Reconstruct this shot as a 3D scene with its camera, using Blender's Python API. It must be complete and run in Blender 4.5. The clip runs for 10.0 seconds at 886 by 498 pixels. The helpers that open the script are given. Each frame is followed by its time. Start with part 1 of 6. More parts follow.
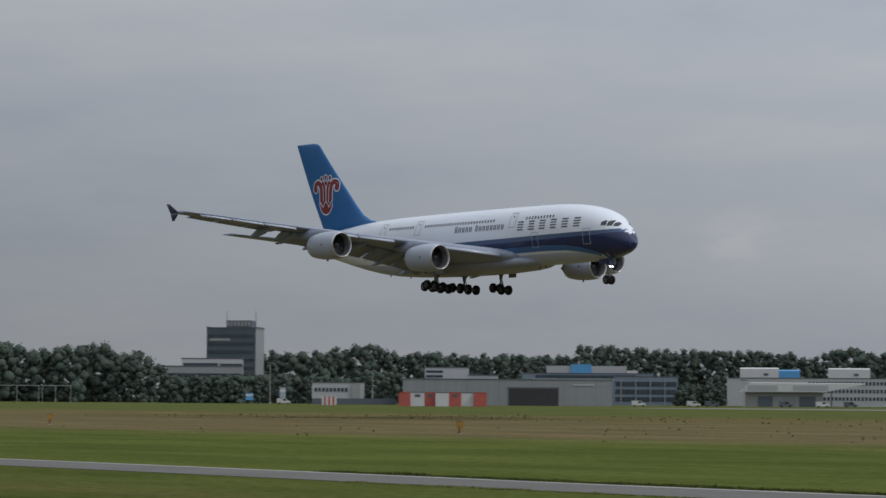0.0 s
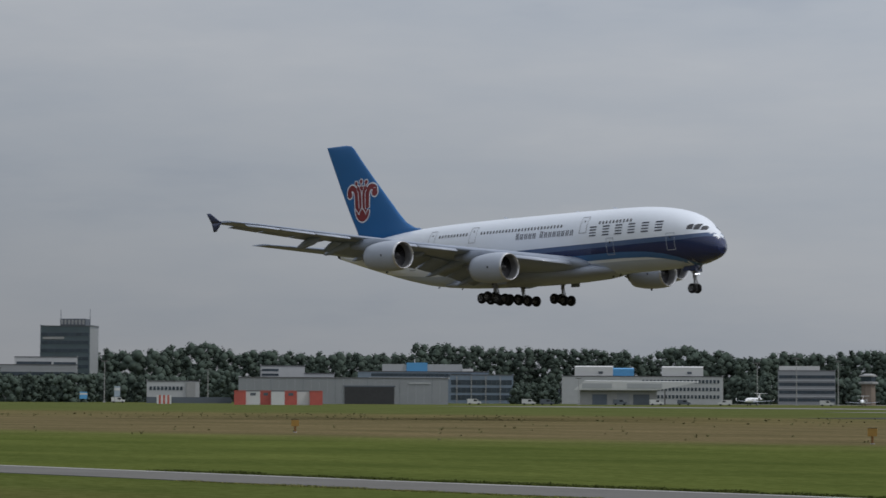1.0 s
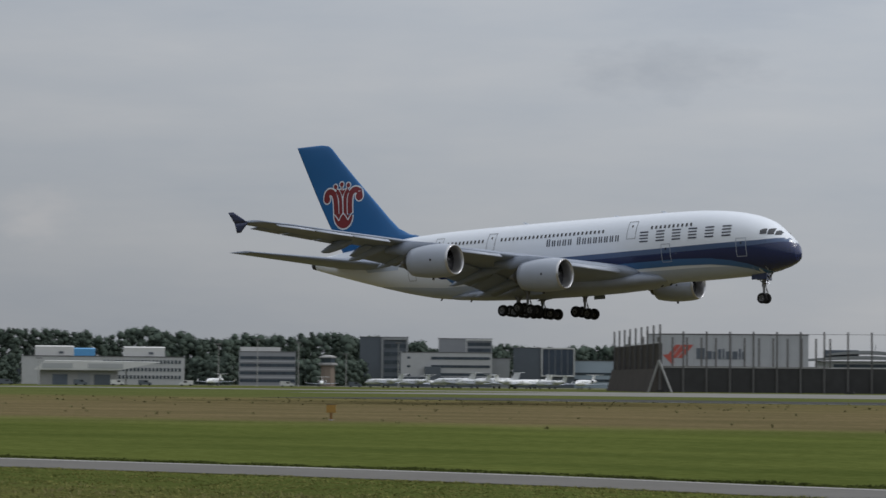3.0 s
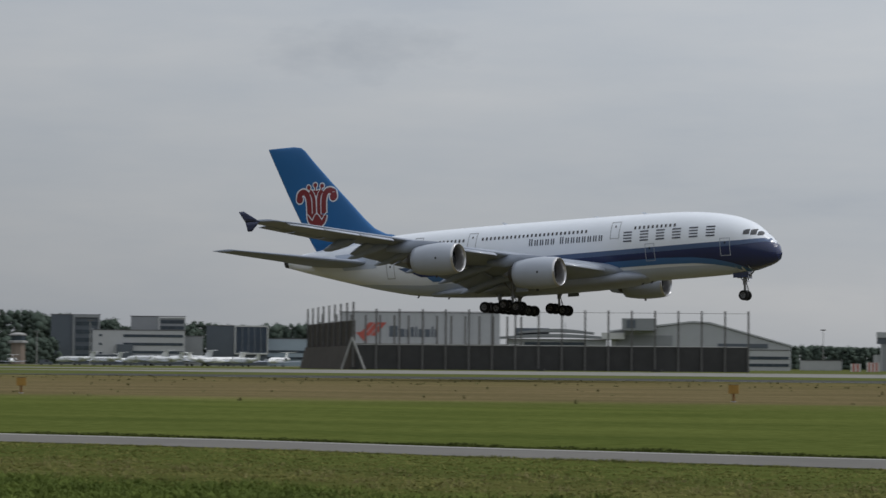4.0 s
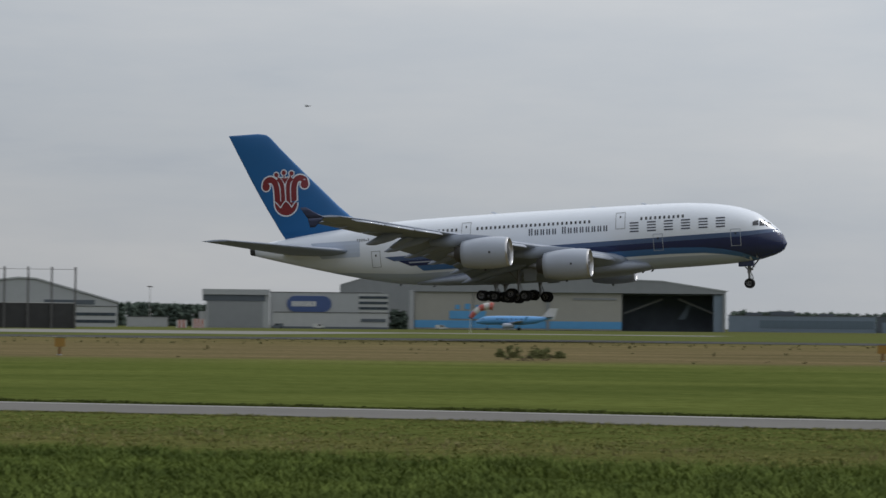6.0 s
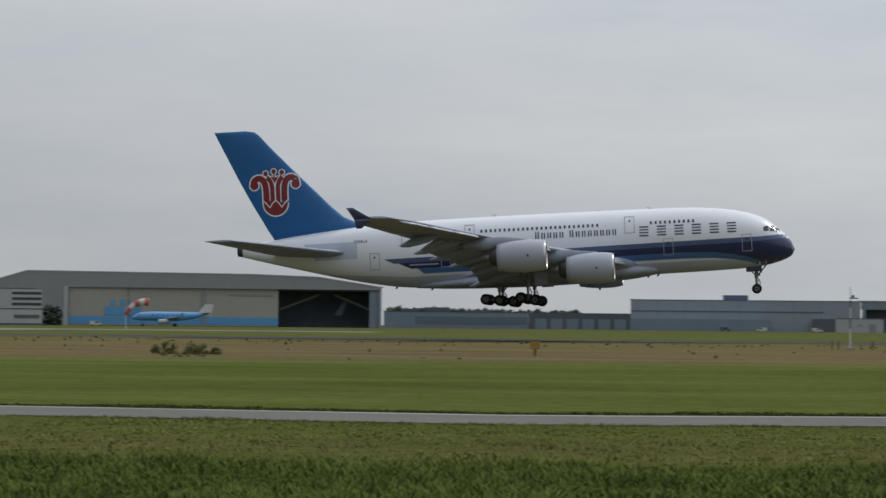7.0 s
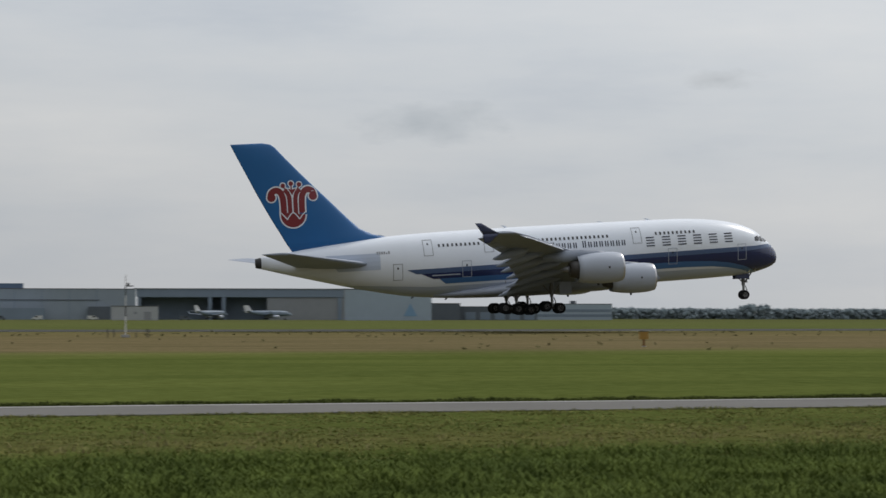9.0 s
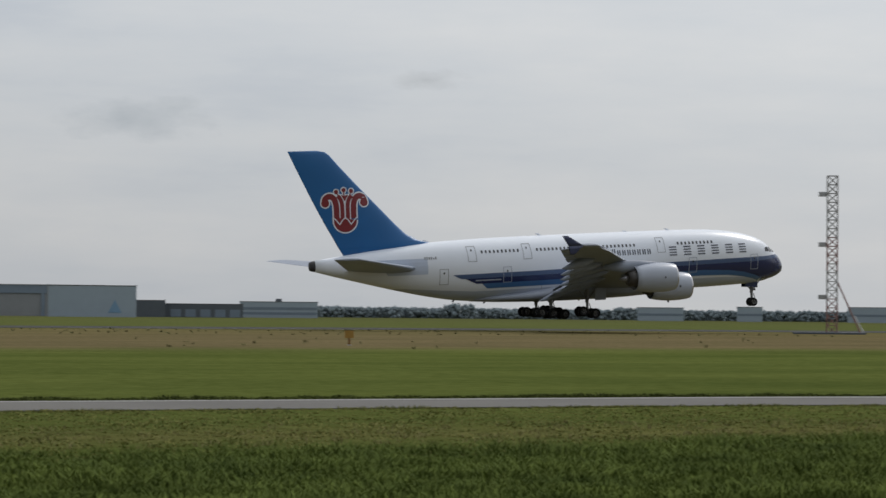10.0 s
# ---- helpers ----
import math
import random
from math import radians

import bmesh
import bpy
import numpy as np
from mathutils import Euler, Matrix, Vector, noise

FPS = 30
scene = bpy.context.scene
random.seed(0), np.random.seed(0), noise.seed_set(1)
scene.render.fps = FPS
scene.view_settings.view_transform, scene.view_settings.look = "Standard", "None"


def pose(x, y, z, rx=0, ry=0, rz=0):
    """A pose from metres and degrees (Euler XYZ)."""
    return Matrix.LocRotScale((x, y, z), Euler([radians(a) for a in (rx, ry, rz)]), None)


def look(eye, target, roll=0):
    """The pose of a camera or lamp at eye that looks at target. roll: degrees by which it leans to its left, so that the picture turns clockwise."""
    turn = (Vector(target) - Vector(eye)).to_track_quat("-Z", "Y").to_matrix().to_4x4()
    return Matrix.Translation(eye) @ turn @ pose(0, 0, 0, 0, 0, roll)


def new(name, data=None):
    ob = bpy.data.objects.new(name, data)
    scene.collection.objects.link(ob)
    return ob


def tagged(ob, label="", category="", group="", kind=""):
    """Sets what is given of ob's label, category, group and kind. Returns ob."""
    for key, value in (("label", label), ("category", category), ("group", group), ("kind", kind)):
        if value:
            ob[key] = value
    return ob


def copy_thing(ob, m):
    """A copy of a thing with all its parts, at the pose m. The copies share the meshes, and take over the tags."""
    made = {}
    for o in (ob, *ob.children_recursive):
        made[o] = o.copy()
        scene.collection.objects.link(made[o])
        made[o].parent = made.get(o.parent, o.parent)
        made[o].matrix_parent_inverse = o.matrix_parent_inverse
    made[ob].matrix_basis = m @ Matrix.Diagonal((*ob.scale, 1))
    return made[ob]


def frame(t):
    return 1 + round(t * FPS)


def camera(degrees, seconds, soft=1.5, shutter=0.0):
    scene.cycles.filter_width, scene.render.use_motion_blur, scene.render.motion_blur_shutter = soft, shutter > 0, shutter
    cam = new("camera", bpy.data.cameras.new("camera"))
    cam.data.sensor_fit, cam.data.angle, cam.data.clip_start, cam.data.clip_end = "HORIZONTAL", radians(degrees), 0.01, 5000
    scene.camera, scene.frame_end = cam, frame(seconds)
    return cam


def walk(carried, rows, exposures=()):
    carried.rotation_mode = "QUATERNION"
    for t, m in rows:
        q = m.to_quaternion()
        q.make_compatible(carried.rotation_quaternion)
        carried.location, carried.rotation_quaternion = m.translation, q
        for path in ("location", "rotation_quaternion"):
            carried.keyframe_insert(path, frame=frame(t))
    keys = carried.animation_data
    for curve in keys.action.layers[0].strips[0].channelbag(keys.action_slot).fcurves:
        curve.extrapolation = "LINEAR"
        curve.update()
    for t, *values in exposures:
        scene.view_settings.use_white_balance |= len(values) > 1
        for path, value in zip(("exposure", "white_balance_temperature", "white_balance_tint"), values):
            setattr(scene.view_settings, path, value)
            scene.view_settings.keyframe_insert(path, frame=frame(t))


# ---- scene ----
import itertools

# The camera stands on the grass bank and pans with the landing airliner.
EYE = Vector((0.0, 0.0, 2.0))
PAN = [  # seconds, azimuth, pitch, lean (degrees), height of the eye
    (0, -48.517, 3.267, 0.364, 2.95),
    (0.5, -46.429, 3.239, 0.265, 2.95),
    (1, -44.900, 3.251, 0.282, 2.95),
    (1.5, -43.063, 3.236, 0.299, 2.95),
    (2, -39.483, 3.190, 0.344, 2.95),
    (2.2, -37.908, 3.166, 0.376, 2.88),
    (3.3, -31.360, 2.760, 0.548, 2.52),
    (3.5, -30.041, 2.647, 0.558, 2.42),
    (4, -26.337, 2.504, 0.474, 2.22),
    (4.5, -23.186, 2.419, 0.461, 2.20),
    (5, -19.026, 2.257, 0.507, 2.18),
    (5.5, -15.296, 1.835, 0.441, 2.08),
    (6, -11.575, 1.684, 0.574, 2.00),
    (6.2, -9.873, 1.685, 0.594, 2.00),
    (7.3, -1.819, 1.645, 0.544, 2.00),
    (7.5, -0.162, 1.622, 0.531, 2.00),
    (8, 4.787, 1.519, 0.454, 2.03),
    (8.5, 8.166, 1.543, 0.275, 2.04),
    (9, 11.871, 1.488, 0.087, 2.04),
    (9.5, 15.217, 1.496, 0.167, 2.05),
    (10, 18.338, 1.480, 0.545, 2.06),
]


def toward(az, el=0.0, far=100.0):
    a, e = radians(az), radians(el)
    return EYE + far * Vector((math.sin(a) * math.cos(e), math.cos(a) * math.cos(e), math.sin(e)))


def at_height(up):
    return Vector((EYE.x, EYE.y, up))


cam = camera(19.35, 10.0, soft=1.5, shutter=0.25)
walk(cam, [(t, look(at_height(up), at_height(up) + toward(az, el) - EYE, lean)) for t, az, el, lean, up in PAN],
     exposures=[(0, -0.33, 6150, 11), (2.2, -0.31, 6200, 11), (4.5, -0.28, 6330, 10), (6, -0.25, 6310, 10), (7.5, -0.22, 6430, 10), (8.5, -0.20, 6450, 10), (10, -0.25, 6480, 10)])

# ---- light ----
SUN_EL, SUN_AZ = 48.0, 58.0     # height over the horizon; bearing clockwise from +y
world = bpy.data.worlds.new("overcast_sky")
scene.world = world
world.use_nodes = True
wn, wl = world.node_tree.nodes, world.node_tree.links
wn.clear()
w_out, w_bg = wn.new("ShaderNodeOutputWorld"), wn.new("ShaderNodeBackground")
w_sky = wn.new("ShaderNodeTexSky")
w_sky.sky_type, w_sky.sun_disc = "NISHITA", False
w_sky.sun_elevation, w_sky.sun_rotation = radians(SUN_EL), radians(SUN_AZ)
w_sky.air_density, w_sky.dust_density = 1.0, 3.0
w_tc = wn.new("ShaderNodeTexCoord")


def w_math(op, a, b=None, clamp=False):
    n = wn.new("ShaderNodeMath")
    n.operation, n.use_clamp = op, clamp
    for i, v in enumerate((a, b)):
        if v is None:
            continue
        if isinstance(v, (int, float)):
            n.inputs[i].default_value = v
        else:
            wl.new(v, n.inputs[i])
    return n.outputs[0]


def w_noise(scale, stretch, detail, rough, shift=(0, 0, 0)):
    m = wn.new("ShaderNodeMapping")
    m.inputs["Scale"].default_value = stretch
    m.inputs["Location"].default_value = shift
    wl.new(w_tc.outputs["Generated"], m.inputs["Vector"])
    n = wn.new("ShaderNodeTexNoise")
    n.inputs["Scale"].default_value = scale
    n.inputs["Detail"].default_value = detail
    n.inputs["Roughness"].default_value = rough
    wl.new(m.outputs[0], n.inputs["Vector"])
    return n.outputs["Fac"]


def w_ramp(fac, stops):
    r = wn.new("ShaderNodeValToRGB")
    while len(r.color_ramp.elements) < len(stops):
        r.color_ramp.elements.new(0.5)
    for e, (p, c) in zip(r.color_ramp.elements, stops):
        e.position, e.color = p, (*c, 1)
    wl.new(fac, r.inputs[0])
    return r.outputs[0]


# a grey stratus deck with long soft bands, over the clear-sky dome
sep = wn.new("ShaderNodeSeparateXYZ")
wl.new(w_tc.outputs["Generated"], sep.inputs[0])
bands = w_noise(3.0, (1.0, 1.0, 7.0), 5.0, 0.55)
puffs = w_noise(9.0, (1.0, 1.0, 3.2), 6.0, 0.6, (0.3, 0.1, 0.2))
mixed = w_math("ADD", w_math("MULTIPLY", bands, 0.68), w_math("MULTIPLY", puffs, 0.32))
deck = w_ramp(mixed, [(0.30, (4.0, 4.35, 4.85)), (0.44, (4.85, 5.1, 5.38)), (0.56, (5.3, 5.45, 5.6)), (0.72, (6.0, 6.02, 6.0))])
# overhead the deck is brighter than at the horizon, as under any overcast
up = w_math("MAXIMUM", sep.outputs["Z"], 0.0)
zenith = w_math("ADD", w_math("MULTIPLY", up, 0.75), w_math("MULTIPLY", w_math("MINIMUM", up, 0.15), 0.9))
# and it glows towards the veiled sun
to_sun = wn.new("ShaderNodeVectorMath")
to_sun.operation = "DOT_PRODUCT"
wl.new(w_tc.outputs["Generated"], to_sun.inputs[0])
to_sun.inputs[1].default_value = (math.sin(radians(SUN_AZ)) * math.cos(radians(SUN_EL)), math.cos(radians(SUN_AZ)) * math.cos(radians(SUN_EL)), math.sin(radians(SUN_EL)))
lift = w_math("ADD", w_math("ADD", zenith, 0.84), w_math("MULTIPLY", to_sun.outputs["Value"], 0.76))
deck_lit = wn.new("ShaderNodeVectorMath")
deck_lit.operation = "SCALE"
wl.new(deck, deck_lit.inputs[0])
wl.new(lift, deck_lit.inputs["Scale"])


def w_cloud(az, el, wide, tall, colour, amount, under):
    """One small ragged cloud low in the sky."""
    a, e = radians(az), radians(el)
    d = wn.new("ShaderNodeVectorMath")
    d.operation = "DOT_PRODUCT"
    wl.new(w_tc.outputs["Generated"], d.inputs[0])
    d.inputs[1].default_value = (math.cos(a), -math.sin(a), 0)
    ragged = w_noise(38.0, (1.0, 1.0, 2.2), 6.0, 0.6)
    u = w_math("DIVIDE", d.outputs["Value"], math.sin(radians(wide)))
    v = w_math("DIVIDE", w_math("SUBTRACT", sep.outputs["Z"], math.sin(e)), math.sin(radians(tall)))
    r = w_math("SQRT", w_math("ADD", w_math("MULTIPLY", u, u), w_math("MULTIPLY", v, v)))
    r = w_math("ADD", r, w_math("MULTIPLY", w_math("SUBTRACT", ragged, 0.5), 2.2))
    mask = w_math("MULTIPLY", w_math("SUBTRACT", 1.0, r, True), amount)
    m = wn.new("ShaderNodeMix")
    m.data_type = "RGBA"
    wl.new(mask, m.inputs["Factor"])
    wl.new(under, m.inputs[6])
    m.inputs[7].default_value = (*colour, 1)
    return m.outputs[2]


clouds = w_cloud(11.4, 4.25, 1.9, 0.55, (4.75, 5.2, 5.65), 0.8, deck_lit.outputs[0])
clouds = w_cloud(17.9, 5.2, 0.8, 0.3, (5.0, 5.3, 5.6), 0.8, clouds)
clouds = w_cloud(-42.0, 3.45, 1.3, 0.6, (5.6, 5.5, 5.45), 0.7, clouds)
clouds = w_cloud(-28.5, 6.9, 2.4, 0.7, (4.2, 4.5, 4.9), 0.6, clouds)
w_mix = wn.new("ShaderNodeMix")
w_mix.data_type = "RGBA"
w_mix.inputs["Factor"].default_value = 0.9
wl.new(w_sky.outputs[0], w_mix.inputs[6])
wl.new(clouds, w_mix.inputs[7])
wl.new(w_mix.outputs[2], w_bg.inputs["Color"])
w_bg.inputs["Strength"].default_value = 0.1
wl.new(w_bg.outputs[0], w_out.inputs["Surface"])

sun = new("sun", bpy.data.lights.new("sun", "SUN"))
sun.data.energy, sun.data.angle, sun.data.color = 1.5, radians(12), (1.0, 0.96, 0.9)
sun.matrix_world = look((0, 0, 0), -Vector((math.sin(radians(SUN_AZ)) * math.cos(radians(SUN_EL)),
                                            math.cos(radians(SUN_AZ)) * math.cos(radians(SUN_EL)), math.sin(radians(SUN_EL)))))

# ---- materials ----
MATS = {}


def surface(name, base, rough=0.6, metal=0.0, vary=0.12, grain=1.0, coarse=0.08, bump=0.0, bump_scale=20.0, coat=0.0, stretch=(1, 1, 1), tint=None, island=0.0, each=0.0):
    """A painted, mineral or plant surface: a base colour that varies at two scales, with fine relief."""
    if name in MATS:
        return MATS[name]
    m = bpy.data.materials.new(name)
    MATS[name] = m
    m.use_nodes = True
    nodes, links = m.node_tree.nodes, m.node_tree.links
    b = nodes["Principled BSDF"]
    b.inputs["Roughness"].default_value, b.inputs["Metallic"].default_value = rough, metal
    b.inputs["Coat Weight"].default_value = coat
    if rough >= 0.75:
        b.inputs["Specular IOR Level"].default_value = 0.06
    tc = nodes.new("ShaderNodeTexCoord")
    mp = nodes.new("ShaderNodeMapping")
    mp.inputs["Scale"].default_value = stretch
    links.new(tc.outputs["Object"], mp.inputs["Vector"])
    fine, wide = nodes.new("ShaderNodeTexNoise"), nodes.new("ShaderNodeTexNoise")
    for n, s, d in ((fine, grain, 6), (wide, coarse, 4)):
        n.inputs["Scale"].default_value, n.inputs["Detail"].default_value = s, d
        links.new(mp.outputs[0], n.inputs["Vector"])
    add = nodes.new("ShaderNodeMath")
    add.operation = "ADD"
    links.new(fine.outputs["Fac"], add.inputs[0])
    links.new(wide.outputs["Fac"], add.inputs[1])
    last = add.outputs[0]
    for amount, kind, socket in ((island, "ShaderNodeNewGeometry", "Random Per Island"), (each, "ShaderNodeObjectInfo", "Random")):
        if amount:
            g = nodes.new(kind)
            k = nodes.new("ShaderNodeMath")
            k.operation, k.inputs[1].default_value, k.inputs[2].default_value = "MULTIPLY_ADD", amount, -amount / 2
            links.new(g.outputs[socket], k.inputs[0])
            s = nodes.new("ShaderNodeMath")
            s.operation = "ADD"
            links.new(last, s.inputs[0])
            links.new(k.outputs[0], s.inputs[1])
            last = s.outputs[0]
    ramp = nodes.new("ShaderNodeMapRange")
    ramp.inputs["From Min"].default_value, ramp.inputs["From Max"].default_value = 0.6, 1.4
    links.new(last, ramp.inputs["Value"])
    mix = nodes.new("ShaderNodeMix")
    mix.data_type = "RGBA"
    dark = [c * (1 - vary) for c in base]
    light = [min(1, c * (1 + vary)) for c in (tint or base)]
    mix.inputs[6].default_value, mix.inputs[7].default_value = (*dark, 1), (*light, 1)
    links.new(ramp.outputs[0], mix.inputs["Factor"])
    links.new(mix.outputs[2], b.inputs["Base Color"])
    if bump:
        bm_n = nodes.new("ShaderNodeTexNoise")
        bm_n.inputs["Scale"].default_value, bm_n.inputs["Detail"].default_value = bump_scale, 5
        links.new(mp.outputs[0], bm_n.inputs["Vector"])
        bp = nodes.new("ShaderNodeBump")
        bp.inputs["Strength"].default_value, bp.inputs["Distance"].default_value = 0.6, bump
        links.new(bm_n.outputs["Fac"], bp.inputs["Height"])
        links.new(bp.outputs[0], b.inputs["Normal"])
    return m


def glowing(name, colour, strength):
    m = bpy.data.materials.new(name)
    m.use_nodes = True
    b = m.node_tree.nodes["Principled BSDF"]
    b.inputs["Emission Color"].default_value, b.inputs["Emission Strength"].default_value = (*colour, 1), strength
    return m


WHITE = surface("white_aircraft_paint", (0.71, 0.745, 0.805), 0.28, vary=0.03, grain=0.6, coarse=0.1, coat=0.3)
BELLY = surface("belly_shade_and_seal_grey", (0.43, 0.485, 0.59), 0.35, vary=0.06, grain=0.7, coarse=0.12)
FAIRING = surface("grey_fairing_paint", (0.275, 0.305, 0.37), 0.4, vary=0.12, grain=0.6, coarse=0.12)
NAVY = surface("navy_aircraft_paint", (0.012, 0.022, 0.085), 0.25, vary=0.08, grain=0.5, coat=0.4)
BLUE = surface("mid_blue_aircraft_paint", (0.045, 0.13, 0.30), 0.28, vary=0.06, grain=0.5, coat=0.3)
FINBLUE = surface("fin_blue_paint", (0.006, 0.105, 0.30), 0.4, vary=0.06, grain=0.4, coat=0.0)
RED = surface("emblem_red", (0.19, 0.018, 0.024), 0.35, vary=0.06)
INK = surface("lettering_dark_blue", (0.02, 0.025, 0.05), 0.4, vary=0.05)
WINGGREY = surface("wing_grey_paint", (0.235, 0.268, 0.335), 0.45, vary=0.12, grain=0.8, coarse=0.15)
COWL = surface("cowl_pale_grey", (0.345, 0.378, 0.445), 0.36, vary=0.05, grain=0.7, coarse=0.2, coat=0.15)
DARKWELL = surface("dark_bay", (0.03, 0.03, 0.032), 0.7, vary=0.2)
STEEL = surface("landing_gear_steel", (0.18, 0.18, 0.185), 0.42, metal=0.4, vary=0.15, grain=4)
LIP = surface("polished_lip", (0.50, 0.50, 0.51), 0.32, metal=0.8, vary=0.05)
RUBBER = surface("tyre_rubber", (0.018, 0.018, 0.019), 0.8, vary=0.2, grain=5)
RIM = surface("wheel_rim", (0.34, 0.34, 0.35), 0.4, metal=0.5, vary=0.1, grain=5)
GLASS_DARK = surface("dark_cabin_glass", (0.02, 0.022, 0.028), 0.08, vary=0.1, coat=0.5)
SEAM = surface("panel_seam", (0.26, 0.27, 0.29), 0.5, vary=0.1)


# ---- building blocks ----
def mesh_of(bm, name, material, smooth=False):
    bmesh.ops.recalc_face_normals(bm, faces=bm.faces)
    me = bpy.data.meshes.new(name)
    bm.to_mesh(me)
    bm.free()
    for mat in (material if isinstance(material, (list, tuple)) else (material,)):
        me.materials.append(mat)
    if smooth:
        for p in me.polygons:
            p.use_smooth = True
    return me


def part(name, bm, material, parent=None, label="", smooth=False, m=None):
    ob = new(name, mesh_of(bm, name, material, smooth) if isinstance(bm, bmesh.types.BMesh) else bm)
    if parent:
        ob.parent = parent
    if m is not None:
        ob.matrix_basis = m
    if label:
        ob["label"] = label
    return ob


def thing(name, m, label, category, group="", kind=""):
    ob = new(name)
    ob.matrix_basis = m
    ob.empty_display_size = 0.3
    return tagged(ob, label, category, group, kind)


def box(bm, x0, x1, y0, y1, z0, z1, bevel=0.0):
    r = bmesh.ops.create_cube(bm, size=1.0, matrix=Matrix.Translation(((x0 + x1) / 2, (y0 + y1) / 2, (z0 + z1) / 2)) @ Matrix.Diagonal((x1 - x0, y1 - y0, z1 - z0, 1)))
    if bevel:
        es = {e for v in r["verts"] for e in v.link_edges}
        bmesh.ops.bevel(bm, geom=list(es), offset=bevel, segments=1, affect="EDGES")
    return bm


def boxed(*a, bevel=0.0):
    return box(bmesh.new(), *a, bevel=bevel)


def rod(bm, a, b, r, r2=None, n=8):
    a, b = Vector(a), Vector(b)
    d = b - a
    bmesh.ops.create_cone(bm, cap_ends=True, segments=n, radius1=r, radius2=r if r2 is None else r2, depth=d.length,
                          matrix=Matrix.Translation((a + b) / 2) @ d.to_track_quat("Z", "Y").to_matrix().to_4x4())
    return bm


def loft(bm, rings, closed=True, cap=True):
    """Skin between rings of the same number of points."""
    vs = [[bm.verts.new(p) for p in ring] for ring in rings]
    n = len(vs[0])
    for a, b in zip(vs, vs[1:]):
        for i in range(n if closed else n - 1):
            j = (i + 1) % n
            bm.faces.new((a[i], a[j], b[j], b[i]))
    if cap and closed:
        bm.faces.new(vs[0][::-1])
        bm.faces.new(vs[-1])
    return bm


def spline(xs, ys, x):
    """Smooth value between stations."""
    return float(np.interp(x, xs, ys))


def place(az, dist, turn=0.0, z=0.0):
    """A pose on the ground by bearing and distance from the bank, facing back along that bearing."""
    a = radians(az)
    return pose(dist * math.sin(a), dist * math.cos(a), z, 0, 0, -az + turn)


# ---- the field ----
def bend(x, y):
    """The strips swing gently nearer and away along the field."""
    if y <= 5:
        return 1.0
    az = math.degrees(math.atan2(x, y))
    close = 1 + (float(np.interp(az, (-60, -49, -40, -30, -21, -9, 9, 28, 40), (.80, .82, .85, .88, .93, .99, 1.0, 1.06, 1.08))) - 1) * min(1, max(0, (y - 60) / 50))
    return close * float(np.interp(az, (-75, -58, -49, -40, -34, -28, -21, -14, -6, -2, 5, 14.5, 28, 60), (1.17, 1.15, 1.135, 1.14, 1.13, 1.10, 1.085, 1.072, 1.045, 1.034, 1.063, 1.084, 1.12, 1.15)))


